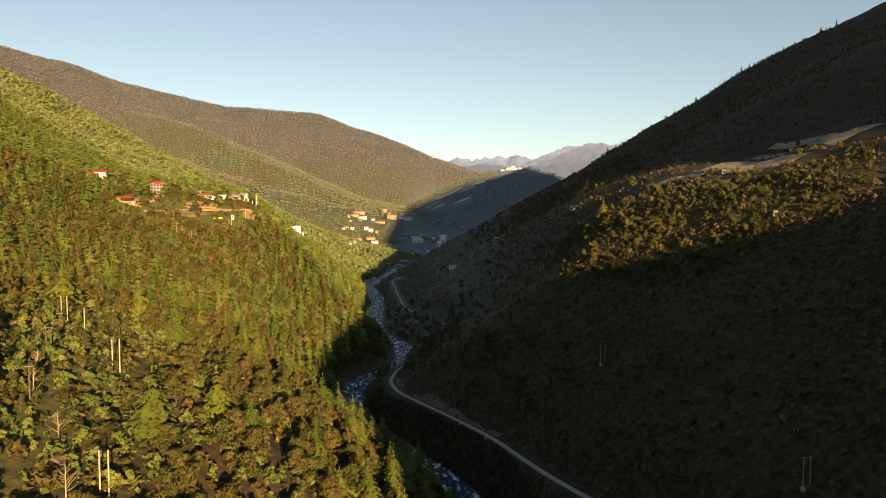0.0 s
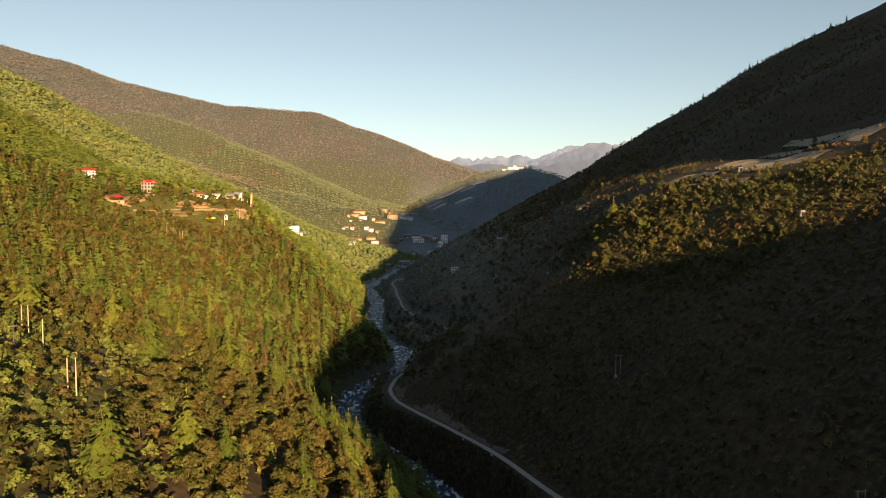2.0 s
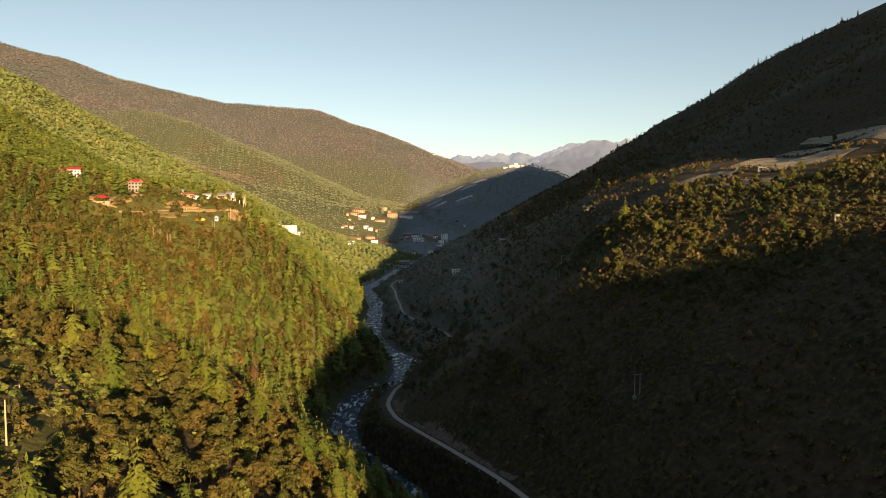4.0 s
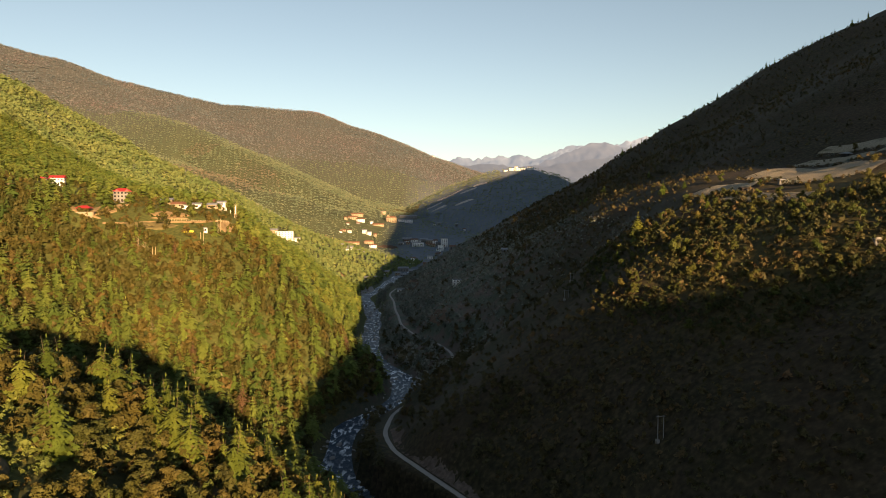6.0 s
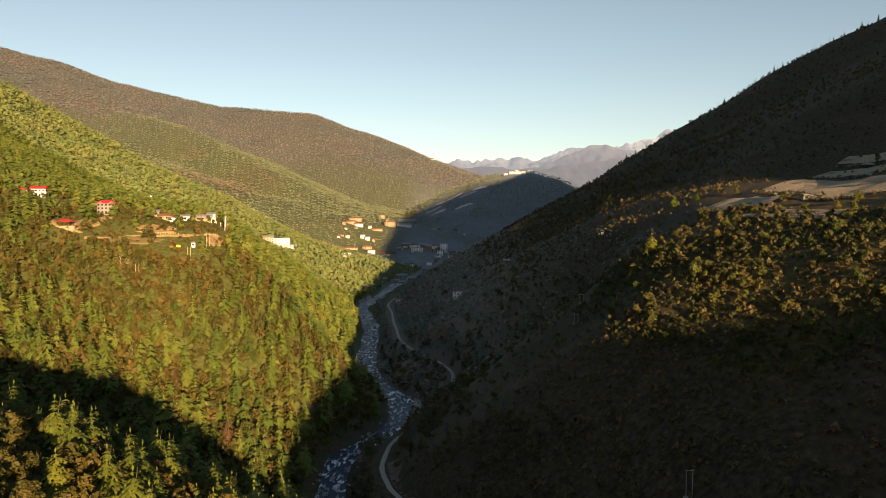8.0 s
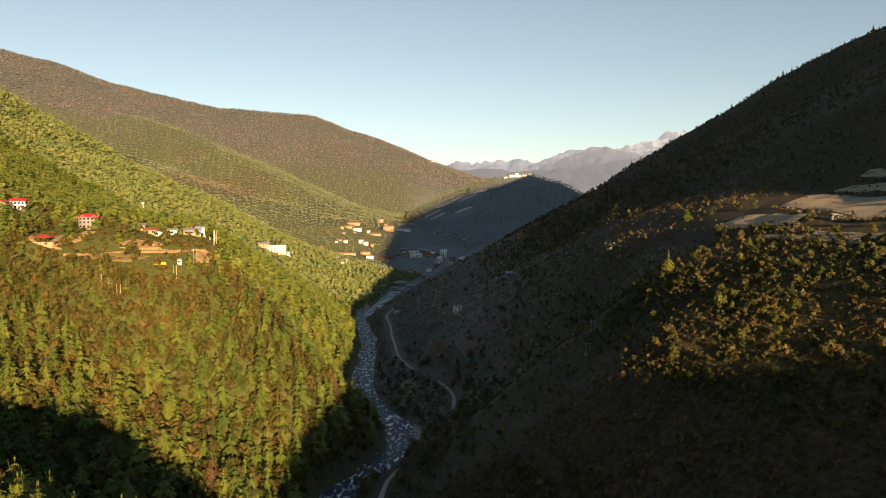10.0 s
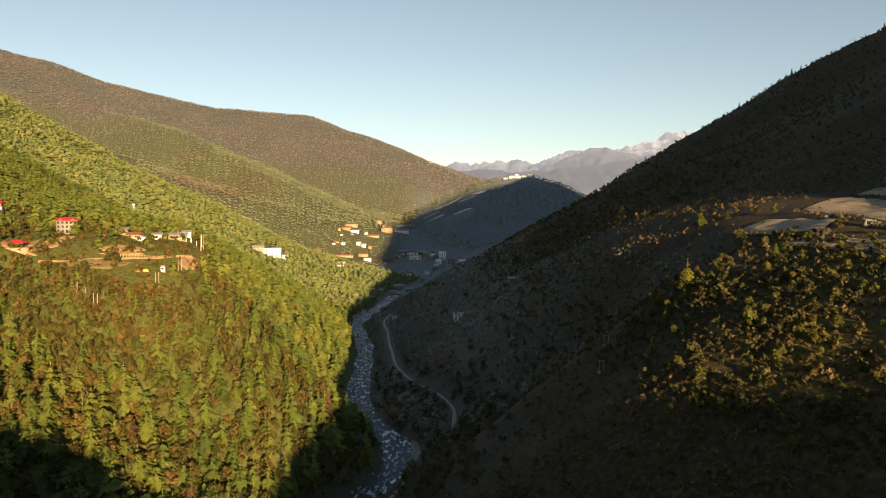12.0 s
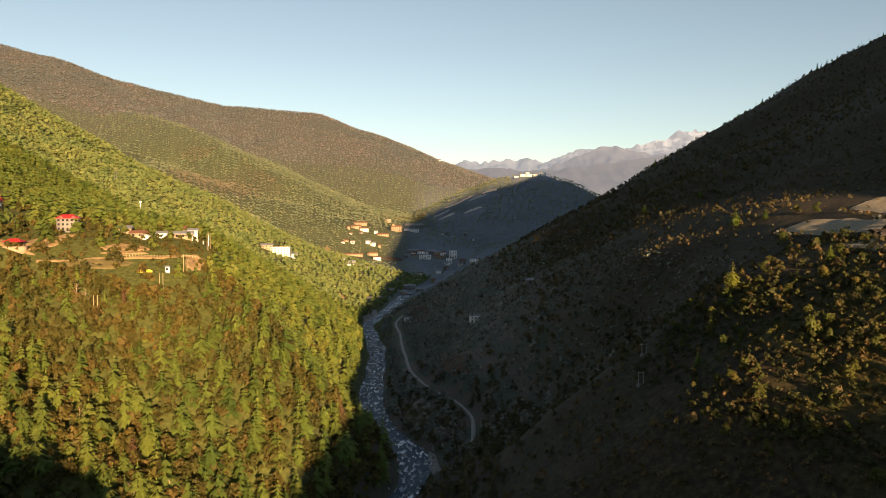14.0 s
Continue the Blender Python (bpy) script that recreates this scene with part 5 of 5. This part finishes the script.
# ---------------------------------------------------------------- houses on the shaded slope
white = building("house", 12, 805, 9, 7, 2, 8, WHITE_WALL, TIN_ROOF, "white two-storey house beside an orchard on the shaded slope", "flat", "near", 3, 2.9)
part("annexe", mesh_of("annexe", *box(4.6, 9.0, -3.4, 3.0, -2.5, 3.0), WHITE_WALL), white)
part("water_tank", mesh_of("water_tank", *limb([(-2, 0, 6.1), (-2, 0, 8.4)], [0.9, 0.9], 10), GREY_WALL), white)
building("hut", 64, 830, 6, 5, 1, 0, GREY_WALL, TIN_ROOF, "grey tin-roofed hut on the shaded slope", "gable", "far", 1, 2.8)
building("hut", 165, 345, 2.2, 2.0, 1, 10, GREY_WALL, GREY_WALL, "tiny pale hut on the sunlit spur", "flat", "far", 1, 2.2)
building("hut", 196, 487, 2.6, 2.2, 1, 15, GREY_WALL, TIN_ROOF, "small white hut at the edge of the fields", "gable", "far", 1, 2.4)
building("shed", 178, 493, 6, 3, 1, 8, TIMBER, TIMBER, "dark timber shed between terrace fields", "gable", "far", 1, 2.3)
building("hut", 290, 585, 5, 4, 1, 20, TIMBER, TIN_ROOF, "low tan hut beside the upper field", "gable", "far", 1, 2.4)


# ---------------------------------------------------------------- the far town
for px, py, w, d, fl, tn, wm, rm, st, lb in (
    (-279, 1283, 30, 12, 4, 4, WHITE_WALL, WHITE_WALL, "flat", "large white four-storey building on the wooded slope"),
    (-300, 1282, 18, 9, 2, 8, TAN_WALL, TIN_ROOF, "gable", "tan building beside the large white one"),
    (-262, 1300, 12, 8, 2, 0, WHITE_WALL, TIN_ROOF, "gable", "white house behind the large white building"),
    (-212, 1490, 10, 7, 1, 5, WHITE_WALL, TIN_ROOF, "gable", "white roofed house on the sunlit terrace"),
    (-199, 1482, 26, 8, 1, 6, WHITE_WALL, TIN_ROOF, "gable", "long white shed on the sunlit terrace"),
    (-194, 1455, 17, 8, 1, 3, WHITE_WALL, TIN_ROOF, "gable", "white roofed house on the sunlit terrace"),
    (-178, 1494, 9, 7, 1, 0, WHITE_WALL, TIN_ROOF, "gable", "small white house on the sunlit terrace"),
    (-169, 1490, 9, 7, 1, -5, WHITE_WALL, TIN_ROOF, "gable", "small white house on the sunlit terrace"),
    (-174, 1764, 17, 8, 2, 0, WHITE_WALL, BROWN_ROOF, "gable", "white house above the reddish bank"),
    (-233, 1778, 48, 9, 1, 2, TAN_WALL, BROWN_ROOF, "gable", "long tan building in the sunlit village"),
    (-189, 1807, 24, 10, 2, 0, TAN_WALL, BROWN_ROOF, "hip", "tan house in the sunlit village"),
    (-208, 1879, 12, 9, 2, 10, WHITE_WALL, TIN_ROOF, "gable", "white house on the village slope"),
    (-195, 1872, 12, 9, 2, -10, WHITE_WALL, TIN_ROOF, "gable", "white house on the village slope"),
    (-244, 2018, 34, 10, 2, 5, TAN_WALL, BROWN_ROOF, "gable", "long orange-tan building with a rusty roof"),
    (-250, 1973, 24, 10, 2, 0, TAN_WALL, BROWN_ROOF, "gable", "orange-tan house with a rusty roof"),
    (-228, 1967, 22, 10, 2, 0, WHITE_WALL, BROWN_ROOF, "gable", "pale house with a rusty roof"),
    (-179, 1956, 30, 10, 1, 0, TAN_WALL, BROWN_ROOF, "gable", "long low tan house"),
    (-150, 2035, 30, 16, 4, 8, TAN_WALL, BROWN_ROOF, "hip", "large sunlit tan fortress-like building"),
    (-187, 2213, 16, 10, 3, 0, TAN_WALL, TIN_ROOF, "flat", "sunlit tan block behind the large building"),
    (-110, 2206, 52, 12, 2, 0, GREY_WALL, TIN_ROOF, "gable", "long grey-roofed hall in the shade"),
    (-112, 2085, 40, 12, 2, 0, WHITE_WALL, TIN_ROOF, "gable", "long pale hall in the shade"),
    (-95, 1840, 22, 10, 2, 0, GREY_WALL, TIN_ROOF, "gable", "grey town house in the shade"),
    (-76, 1832, 18, 10, 2, 10, WHITE_WALL, BROWN_ROOF, "gable", "pale town house in the shade"),
    (-65, 1784, 28, 10, 3, 0, WHITE_WALL, TIN_ROOF, "flat", "white town block in the shade"),
    (-52, 1849, 18, 10, 2, -8, GREY_WALL, TIN_ROOF, "gable", "grey town house in the shade"),
    (-38, 1841, 16, 10, 3, 0, TAN_WALL, TIN_ROOF, "gable", "tan town house in the shade"),
    (0, 1813, 17, 12, 7, 3, WHITE_WALL, TIN_ROOF, "flat", "tall white tower block in the shaded town"),
    (-9, 1753, 14, 10, 4, 0, WHITE_WALL, TIN_ROOF, "flat", "white town block in the shade"),
    (19, 1669, 14, 10, 3, 5, GREY_WALL, BROWN_ROOF, "gable", "grey town house in the shade"),
    (43, 1648, 18, 11, 4, -4, WHITE_WALL, TIN_ROOF, "flat", "white town block at the foot of the slope"),
    (-32, 1611, 12, 9, 2, 0, WHITE_WALL, TIN_ROOF, "gable", "pale house by the river in the shade"),
    (-26, 1845, 16, 10, 3, 6, WHITE_WALL, BROWN_ROOF, "gable", "pale town house in the shade"),
    (-16, 1825, 12, 10, 3, 0, GREY_WALL, TIN_ROOF, "flat", "grey town block in the shade"),
    (-125, 1262, 26, 9, 1, 10, GREY_WALL, TIN_ROOF, "gable", "long low shed on the river flat"),
    (-80, 1412, 20, 10, 2, 0, GREY_WALL, TIN_ROOF, "gable", "grey riverside shed in the shade"),
    (-60, 1380, 14, 9, 1, 0, GREY_WALL, TIN_ROOF, "gable", "grey riverside hut in the shade"),
    (-60, 1010, 9, 4, 1, 8, WHITE_WALL, TIN_ROOF, "gable", "low white hut on the building plot"),
    (212, 2478, 14, 9, 1, 0, WHITE_WALL, TIN_ROOF, "gable", "low sunlit white hilltop house"),
    (232, 2474, 18, 9, 2, 4, WHITE_WALL, TIN_ROOF, "flat", "sunlit white hilltop block"),
    (252, 2472, 20, 9, 2, -3, WHITE_WALL, TAN_WALL, "flat", "sunlit cream hilltop block"),
    (273, 2476, 16, 9, 2, 0, WHITE_WALL, TIN_ROOF, "flat", "sunlit white hilltop block"),
    (298, 2478, 22, 10, 3, 5, WHITE_WALL, TIN_ROOF, "flat", "tall sunlit white hilltop block"),
    (250, 2496, 12, 9, 3, 0, WHITE_WALL, TIN_ROOF, "hip", "small white temple on the hill's crest"),
    (-60, 3780, 22, 12, 2, 0, WHITE_WALL, BROWN_ROOF, "gable", "pale house on the far ridge")):
    building("town_house", px, py, w, d, fl, tn, wm, rm, lb, st, "far", max(2, min(6, int(w / 5))), 3.1, "houses of the far town")

fort = next(o for o in scene.objects if o.get("label") == "large sunlit tan fortress-like building")
for cx, cw, z0, z1 in ((-8.5, 9.0, 12.2, 16.0), (-9.0, 5.0, 16.2, 19.5), (7.0, 7.0, 12.2, 14.6)):
    part("tower", mesh_of("tower", *box(cx - cw / 2, cx + cw / 2, -5.0, 5.0, z0, z1), TAN_WALL), fort)
    v, f = wedge(cw, 10.0, z1 + 0.3, 1.6, 0.8, 3.0)
    part("tower_roof", shell("tower_roof", [(x + cx, y, z) for x, y, z in v], f, BROWN_ROOF), fort)

g = np.random.default_rng(77)
CLUTTER = ((-60, 1815, 60, 26, 13), (20, 1700, 40, 50, 7), (-215, 1840, 60, 40, 4), (-240, 1945, 50, 40, 4), (-60, 1560, 40, 60, 5), (-100, 1330, 30, 40, 4), (0, 2150, 60, 30, 5))
for cx, cy, rx, ry, n in CLUTTER:
    for k in range(n):
        px, py = cx + g.uniform(-rx, rx), cy + g.uniform(-ry, ry)
        wm, rm = (WHITE_WALL, GREY_WALL, TAN_WALL)[int(g.integers(3))], (TIN_ROOF, BROWN_ROOF)[int(g.integers(2))]
        building("town_house", float(px), float(py), float(g.uniform(6, 12)), float(g.uniform(5, 8)), int(g.integers(1, 3)), float(g.uniform(-15, 15)), wm, rm, "small gabled house in the far town", "gable", "far", 2, 2.9, "houses of the far town")

for px, py, rx, ry in HILL_TERRACES:
    patch("terrace", px, py, rx, ry, 4, PALE_PLOT, "pale terraced plot on the far shaded hill", "terrace", 2.5, int(abs(px)) + 3, 0.8)


# ---------------------------------------------------------------- trees that stand out
def dead_conifer(x, y, s):
    ob = new("dead_conifer")
    ob.matrix_basis = Matrix.LocRotScale((x, y, height_at(x, y)), Euler((0, 0, x)), (s, s, s))
    part("trunk", CONIFER_TRUNK, ob)
    part("crown", DEAD_CROWN, ob, "rust-red dead needles")
    tagged(ob, "rust-red dead conifer among green trees", "tree", "dead conifers")


DEAD_CROWN = mesh_of("dead_crown", *conifer_crown(301, 14, 3.7, 13, 8, 2, 0.08, 0.2, 0.4), DEAD)
for px, py, s in ((-113, 452, 1.35), (-74, 578, 1.25), (-98, 470, 0.8), (-78, 596, 0.9), (-150, 480, 0.9), (-190, 560, 0.9)):
    dead_conifer(px, py, s)

BARE = [mesh_of("bare_tree", *trunk_mesh(320 + i, 8.5, 0.22, 14, 3.6, 0.15), PALE_BARK) for i in range(3)]
for k, (px, py, s) in enumerate(((-90, 150, 0.8), (-78, 138, 0.7), (-68, 122, 0.8), (-95, 160, 0.9), (-70, 160, 0.8), (-60, 116, 0.7), (-214, 556, 1.3), (-209, 556, 1.1), (-130, 470, 1.2), (-104, 462, 1.1), (-140, 455, 1.2), (-176, 486, 1.1), (-152, 350, 1.0), (-140, 345, 1.0), (-128, 340, 1.1), (-118, 335, 0.9))):
    ob = new("bare_tree", BARE[k % 3])
    ob.matrix_basis = Matrix.LocRotScale((px, py, height_at(px, py)), Euler((0, 0, 2.1 * k)), (s, s, s))
    tagged(ob, "leafless pale-barked tree on the slope", "tree", "leafless trees")

SNAG = [mesh_of("snag", *trunk_mesh(340 + i, 11, 0.2, 7, 1.3, 0.4), BARK) for i in range(2)]
RIDGE = [(206, 1074), (260, 1148), (267, 1130), (272, 1124), (278, 1122), (283, 1122), (297, 1133), (303, 1130), (368, 1111), (378, 1111), (382, 1113), (396, 1118), (405, 1121), (458, 1137), (478, 1125), (478, 1114), (488, 1120), (530, 1115), (534, 1104), (561, 1132), (553, 1107), (578, 1124), (601, 1121), (610, 1120), (635, 1138)]
for k, (px, py) in enumerate(RIDGE):
    if k % 2 == 1:
        ob = new("snag", SNAG[k % 2])
        ob.matrix_basis = Matrix.LocRotScale((px, py, height_at(px, py) - 0.5), Euler((0, 0, k)), (0.9, 0.9, 0.9))
        tagged(ob, "bare dead trunk on the ridge line", "tree", "ridge trees")
    else:
        t = conifer(px, py, 0.55 + 0.35 * ((k * 7) % 5) / 5, "dark thin conifer on the ridge line", k % 5)
        t.matrix_basis = t.matrix_basis @ Matrix.Diagonal((0.55, 0.55, 1.0, 1.0))
        t["group"] = "ridge trees"

for px, py, s in ((114, 493, 0.95), (173, 634, 0.8), (185, 619, 0.5), (180, 867, 0.75), (108, 480, 0.45), (152, 484, 0.5), (168, 905, 0.5), (160, 900, 0.55), (164, 896, 0.5), (215, 815, 0.6), (120, 515, 0.4), (84, 450, 0.42), (96, 470, 0.4)):
    conifer(px, py, s, "sunlit conifer on the spur of the shaded mountain")
SPUR_CROWNS = [mesh_of("spur_crown", *leafy_crown(360 + i, 9.5, (4.4, 3.8, 5.0)[i], 9, 46, 0.76, 0.08), SPUR_LEAF) for i in range(3)]
spots = [(112, 421, 0.85), (86, 420, 0.6), (198, 606, 0.6), (203, 592, 0.75), (303, 595, 0.7), (161, 545, 0.75), (152, 520, 0.6), (168, 520, 0.55), (201, 446, 0.7), (183, 420, 0.8), (188, 497, 0.5), (240, 470, 0.6), (175, 470, 0.55), (250, 440, 0.6), (216, 436, 0.55)]
g = np.random.default_rng(404)
while len(spots) < 190:
    sx, sy = g.uniform(70, 215), g.uniform(335, 510)
    if 80 < height_at(sx, sy) < 142 and sx > 40 + 0.08 * sy and sx < 0.47 * sy:
        spots.append((sx, sy, float(g.uniform(0.25, 0.62))))
for k, (px, py, s) in enumerate(spots):
    ob = new("spur_tree")
    ob.matrix_basis = Matrix.LocRotScale((px, py, height_at(px, py) - 0.15), Euler((0, 0, 1.7 * k)), (s, s, s * 0.95))
    part("trunk", LEAFY_TRUNKS[k % 2], ob)
    part("crown", SPUR_CROWNS[k % 3], ob)
    tagged(ob, "golden-green round tree on the sunlit spur" if s > 0.5 else "small golden bush on the sunlit spur", "tree", "trees on the sunlit spur")


def spur_bushes():
    x, y, g = scatter(60, 330, 320, 620, 2.8, 71)
    z = height(x, y)
    keep = (z > 84) & (x < 0.62 * y) & (g.random(len(x)) < np.clip(0.78 + 0.5 * fbm(x, y, 26, 3, 72), 0.1, 1))
    keep &= ~tilled(x, y) & ~((y > 525) & (x < 215))
    x, y, z = x[keep], y[keep], z[keep]
    g = np.random.default_rng(73)
    temps = [leafy_crown(410 + i, 2.8, 1.8, 4, 11, 0.56, 0.02) for i in range(3)]
    planted("spur_bushes", temps, x, y, z - 0.2, g.uniform(0.3, 1.15, len(x)) * (1 + 0.5 * np.clip(fbm(x, y, 14, 2, 74), -0.6, 1)), g.integers(0, 3, len(x)), np.clip(g.normal(0.42, 0.28, len(x)), 0, 1), GOLD_SCRUB, "golden-olive bushes crowding the sunlit spur", "bushes")


spur_bushes()


def hedges():
    """Dark bushes along the field banks."""
    lines = ([(208, 578), (202, 517), (198, 479), (222, 444)], [(255, 600), (260, 545), (255, 500), (250, 455)], [(282, 612), (301, 582), (306, 530), (303, 470)], [(170, 574), (173, 530), (175, 496)], [(160, 498), (167, 465), (177, 426)], [(196, 530), (199, 510), (190, 495)])
    pts = np.concatenate([dense([(*p, 0) for p in l], 1.6)[:, :2] for l in lines])
    g = np.random.default_rng(81)
    pts = pts + g.normal(size=pts.shape) * 0.9
    keep = g.random(len(pts)) < 0.8
    x, y = pts[keep].T
    temps = [leafy_crown(420 + i, 2.6, 1.6, 3, 12, 0.7, 0.02) for i in range(3)]
    planted("hedges", temps, x, y, height(x, y) - 0.2, g.uniform(0.35, 1.1, len(x)), g.integers(0, 3, len(x)), np.clip(g.normal(0.4, 0.25, len(x)), 0, 1), SCRUB_AND_HAZE, "scrubby hedges along the terrace edges", "hedge")


hedges()


def bank_woods():
    """Trees along the river and the woods of the shaded slopes."""
    x, y, g = scatter(-95, 110, 330, 1150, 6.5, 91)
    d = x - river_x(y)
    rd, _ = along_road(x, y)
    keep = (d > 11) & (d < 75) & (rd > 5.5) & (g.random(len(x)) < np.clip(0.62 + 0.5 * fbm(x, y, 40, 3, 92), 0.05, 0.95))
    keep &= ~((np.hypot((x + 34) / 13, (y - 672) / 26) < 1) | (np.hypot((x + 20) / 6, (y - 590) / 22) < 1) | (np.hypot((x + 6) / 9, (y - 732) / 26) < 1))
    keep &= ~((rd < 13) & (y > 300) & (y < 470) & (x > -33))
    a = (x[keep], y[keep])
    x, y, g = scatter(120, 460, 560, 900, 11, 93)
    keep = (height(x, y) > 142) & (x < 0.72 * y) & (g.random(len(x)) < np.clip(0.3 + 0.4 * fbm(x, y, 80, 3, 94), 0.02, 0.7))
    keep &= ~((x > 160) & (x < 340) & (y < 630)) & (height(x, y) < 285)
    b = (x[keep], y[keep])
    temps = [conifer_crown(430 + i, 14, 3.5, 8, 7, 0, 0.05, 0.14) for i in range(2)] + [leafy_crown(433 + i, 9.0, 4.0, 6, 11, 1.5, 0.08) for i in range(2)]
    for name, (x, y), pines, lo, hi, label in (("riverside_trees", a, 0.25, 0.35, 0.85, "dark riverside trees in the shade, haze-pale upstream"), ("shaded_woods", b, 0.7, 0.25, 0.5, "dark scattered pines on the shaded mountain")):
        g = np.random.default_rng(95)
        pick = np.where(g.random(len(x)) < pines, g.integers(0, 2, len(x)), g.integers(2, 4, len(x)))
        # Riverside trees upstream get haze-paled tints too.
        planted(name, temps, x, y, height(x, y) - 0.3, g.uniform(lo, hi, len(x)), pick, np.where((name == "riverside_trees") & (g.random(len(x)) < ease(y, 450, 850)), np.clip(g.normal(0.64, 0.08, len(x)), 0.55, 0.9), g.uniform(0.05, 0.35, len(x))), SCRUB_AND_HAZE, label, "woodland")


bank_woods()


# ---------------------------------------------------------------- the snow range
def mountains(name, crest, depth, foot, mat, label, rough, seed):
    c = np.asarray(crest, float)
    xs = np.arange(c[0, 0], c[-1, 0], 12.0)
    top = np.interp(xs, c[:, 0], c[:, 2])
    yc = np.interp(xs, c[:, 0], c[:, 1])
    t = np.linspace(0, 1, 26)[:, None]
    gx = np.broadcast_to(xs[None], (26, len(xs))).copy()
    gy = yc[None] - depth * t
    gz = top[None] + (foot - top[None]) * t**0.9 + 1.9 * rough * fbm(gx, gy, 220, 5, seed + 3, 0.6) * np.sin(np.clip(t * 3.14, 0, 3.14)) + 3.4 * rough * (1 - np.abs(fbm(gx, gy, 200, 4, seed + 5)) * 2.4) * t * (1 - t)
    gz += rough * (fbm(gx, gy, 130, 5, seed, 0.68) + 0.6 * (0.5 - np.abs(fbm(gx, gy + 3, 90, 3, seed + 9, 0.6)))) * (1 - 0.5 * t)
    v = np.stack([gx, gy, gz], -1).reshape(-1, 3)
    n = len(xs)
    i = (np.arange(25)[:, None] * n + np.arange(n - 1)[None]).ravel()
    tagged(new(name, mesh_of(name, v, np.stack([i, i + n, i + n + 1, i + 1], 1), mat)), label, "mountains", kind="structure")


def range_material(name, low, high, snow_from, snow_to, haze_glow):
    m, n, l, b = material(name, 0.9)
    p = position(n)
    split = n.new("ShaderNodeSeparateXYZ")
    l.new(p, split.inputs[0])
    f = noise_of(n, l, 0.016, 9, p)
    rise = n.new("ShaderNodeMapRange")
    rise.inputs["From Min"].default_value, rise.inputs["From Max"].default_value = snow_from, snow_to
    l.new(split.outputs["Z"], rise.inputs["Value"])
    mul = n.new("ShaderNodeMath")
    mul.operation = "MULTIPLY"
    l.new(rise.outputs[0], mul.inputs[0])
    l.new(ramp(n, l, f, [(0.48, (0, 0, 0)), (0.58, (1, 1, 1))]), mul.inputs[1])
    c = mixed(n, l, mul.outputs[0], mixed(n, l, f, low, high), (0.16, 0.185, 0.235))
    l.new(c, b.inputs["Base Color"])
    # Faint bluish emission stands in for haze before the mountains.
    b.inputs["Emission Color"].default_value, b.inputs["Emission Strength"].default_value = (*haze_glow, 1), 1.0
    return m


# Base colours of the ranges lean to haze blue as well.
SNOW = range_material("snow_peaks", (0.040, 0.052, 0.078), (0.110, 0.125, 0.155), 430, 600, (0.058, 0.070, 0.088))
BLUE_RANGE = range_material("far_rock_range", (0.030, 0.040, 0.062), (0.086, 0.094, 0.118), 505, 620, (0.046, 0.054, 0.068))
mountains("snow_range", [(-100, 4900, 380), (71, 4900, 452), (182, 4900, 444), (367, 4900, 480), (515, 4900, 484), (700, 4900, 486), (1000, 4900, 540), (1290, 4900, 560), (1437, 4900, 628), (1584, 4900, 668), (1695, 4900, 650), (1850, 4900, 700), (2400, 4900, 640)], 500, 150, SNOW, "snow-streaked peaks on the horizon, paled by a haze glow", 19, 201)
mountains("rock_range", [(300, 4600, 330), (560, 4600, 395), (700, 4600, 440), (800, 4600, 490), (935, 4600, 524), (1050, 4600, 541), (1150, 4600, 520), (1300, 4600, 500), (1700, 4600, 560), (2400, 4600, 600)], 700, 120, BLUE_RANGE, "grey rocky mountain range behind the valley, with a haze glow", 15, 211)
mountains("forested_range", [(-200, 4250, 330), (60, 4250, 372), (250, 4250, 382), (420, 4250, 366), (600, 4250, 372), (800, 4250, 400), (1100, 4250, 440), (1600, 4250, 520), (2300, 4250, 600)], 900, 80, range_material("far_forest_range", (0.045, 0.056, 0.076), (0.070, 0.076, 0.092), 900, 1000, (0.038, 0.044, 0.056)), "forested foothills before the snow range, with a mauve-grey haze glow", 7, 221)
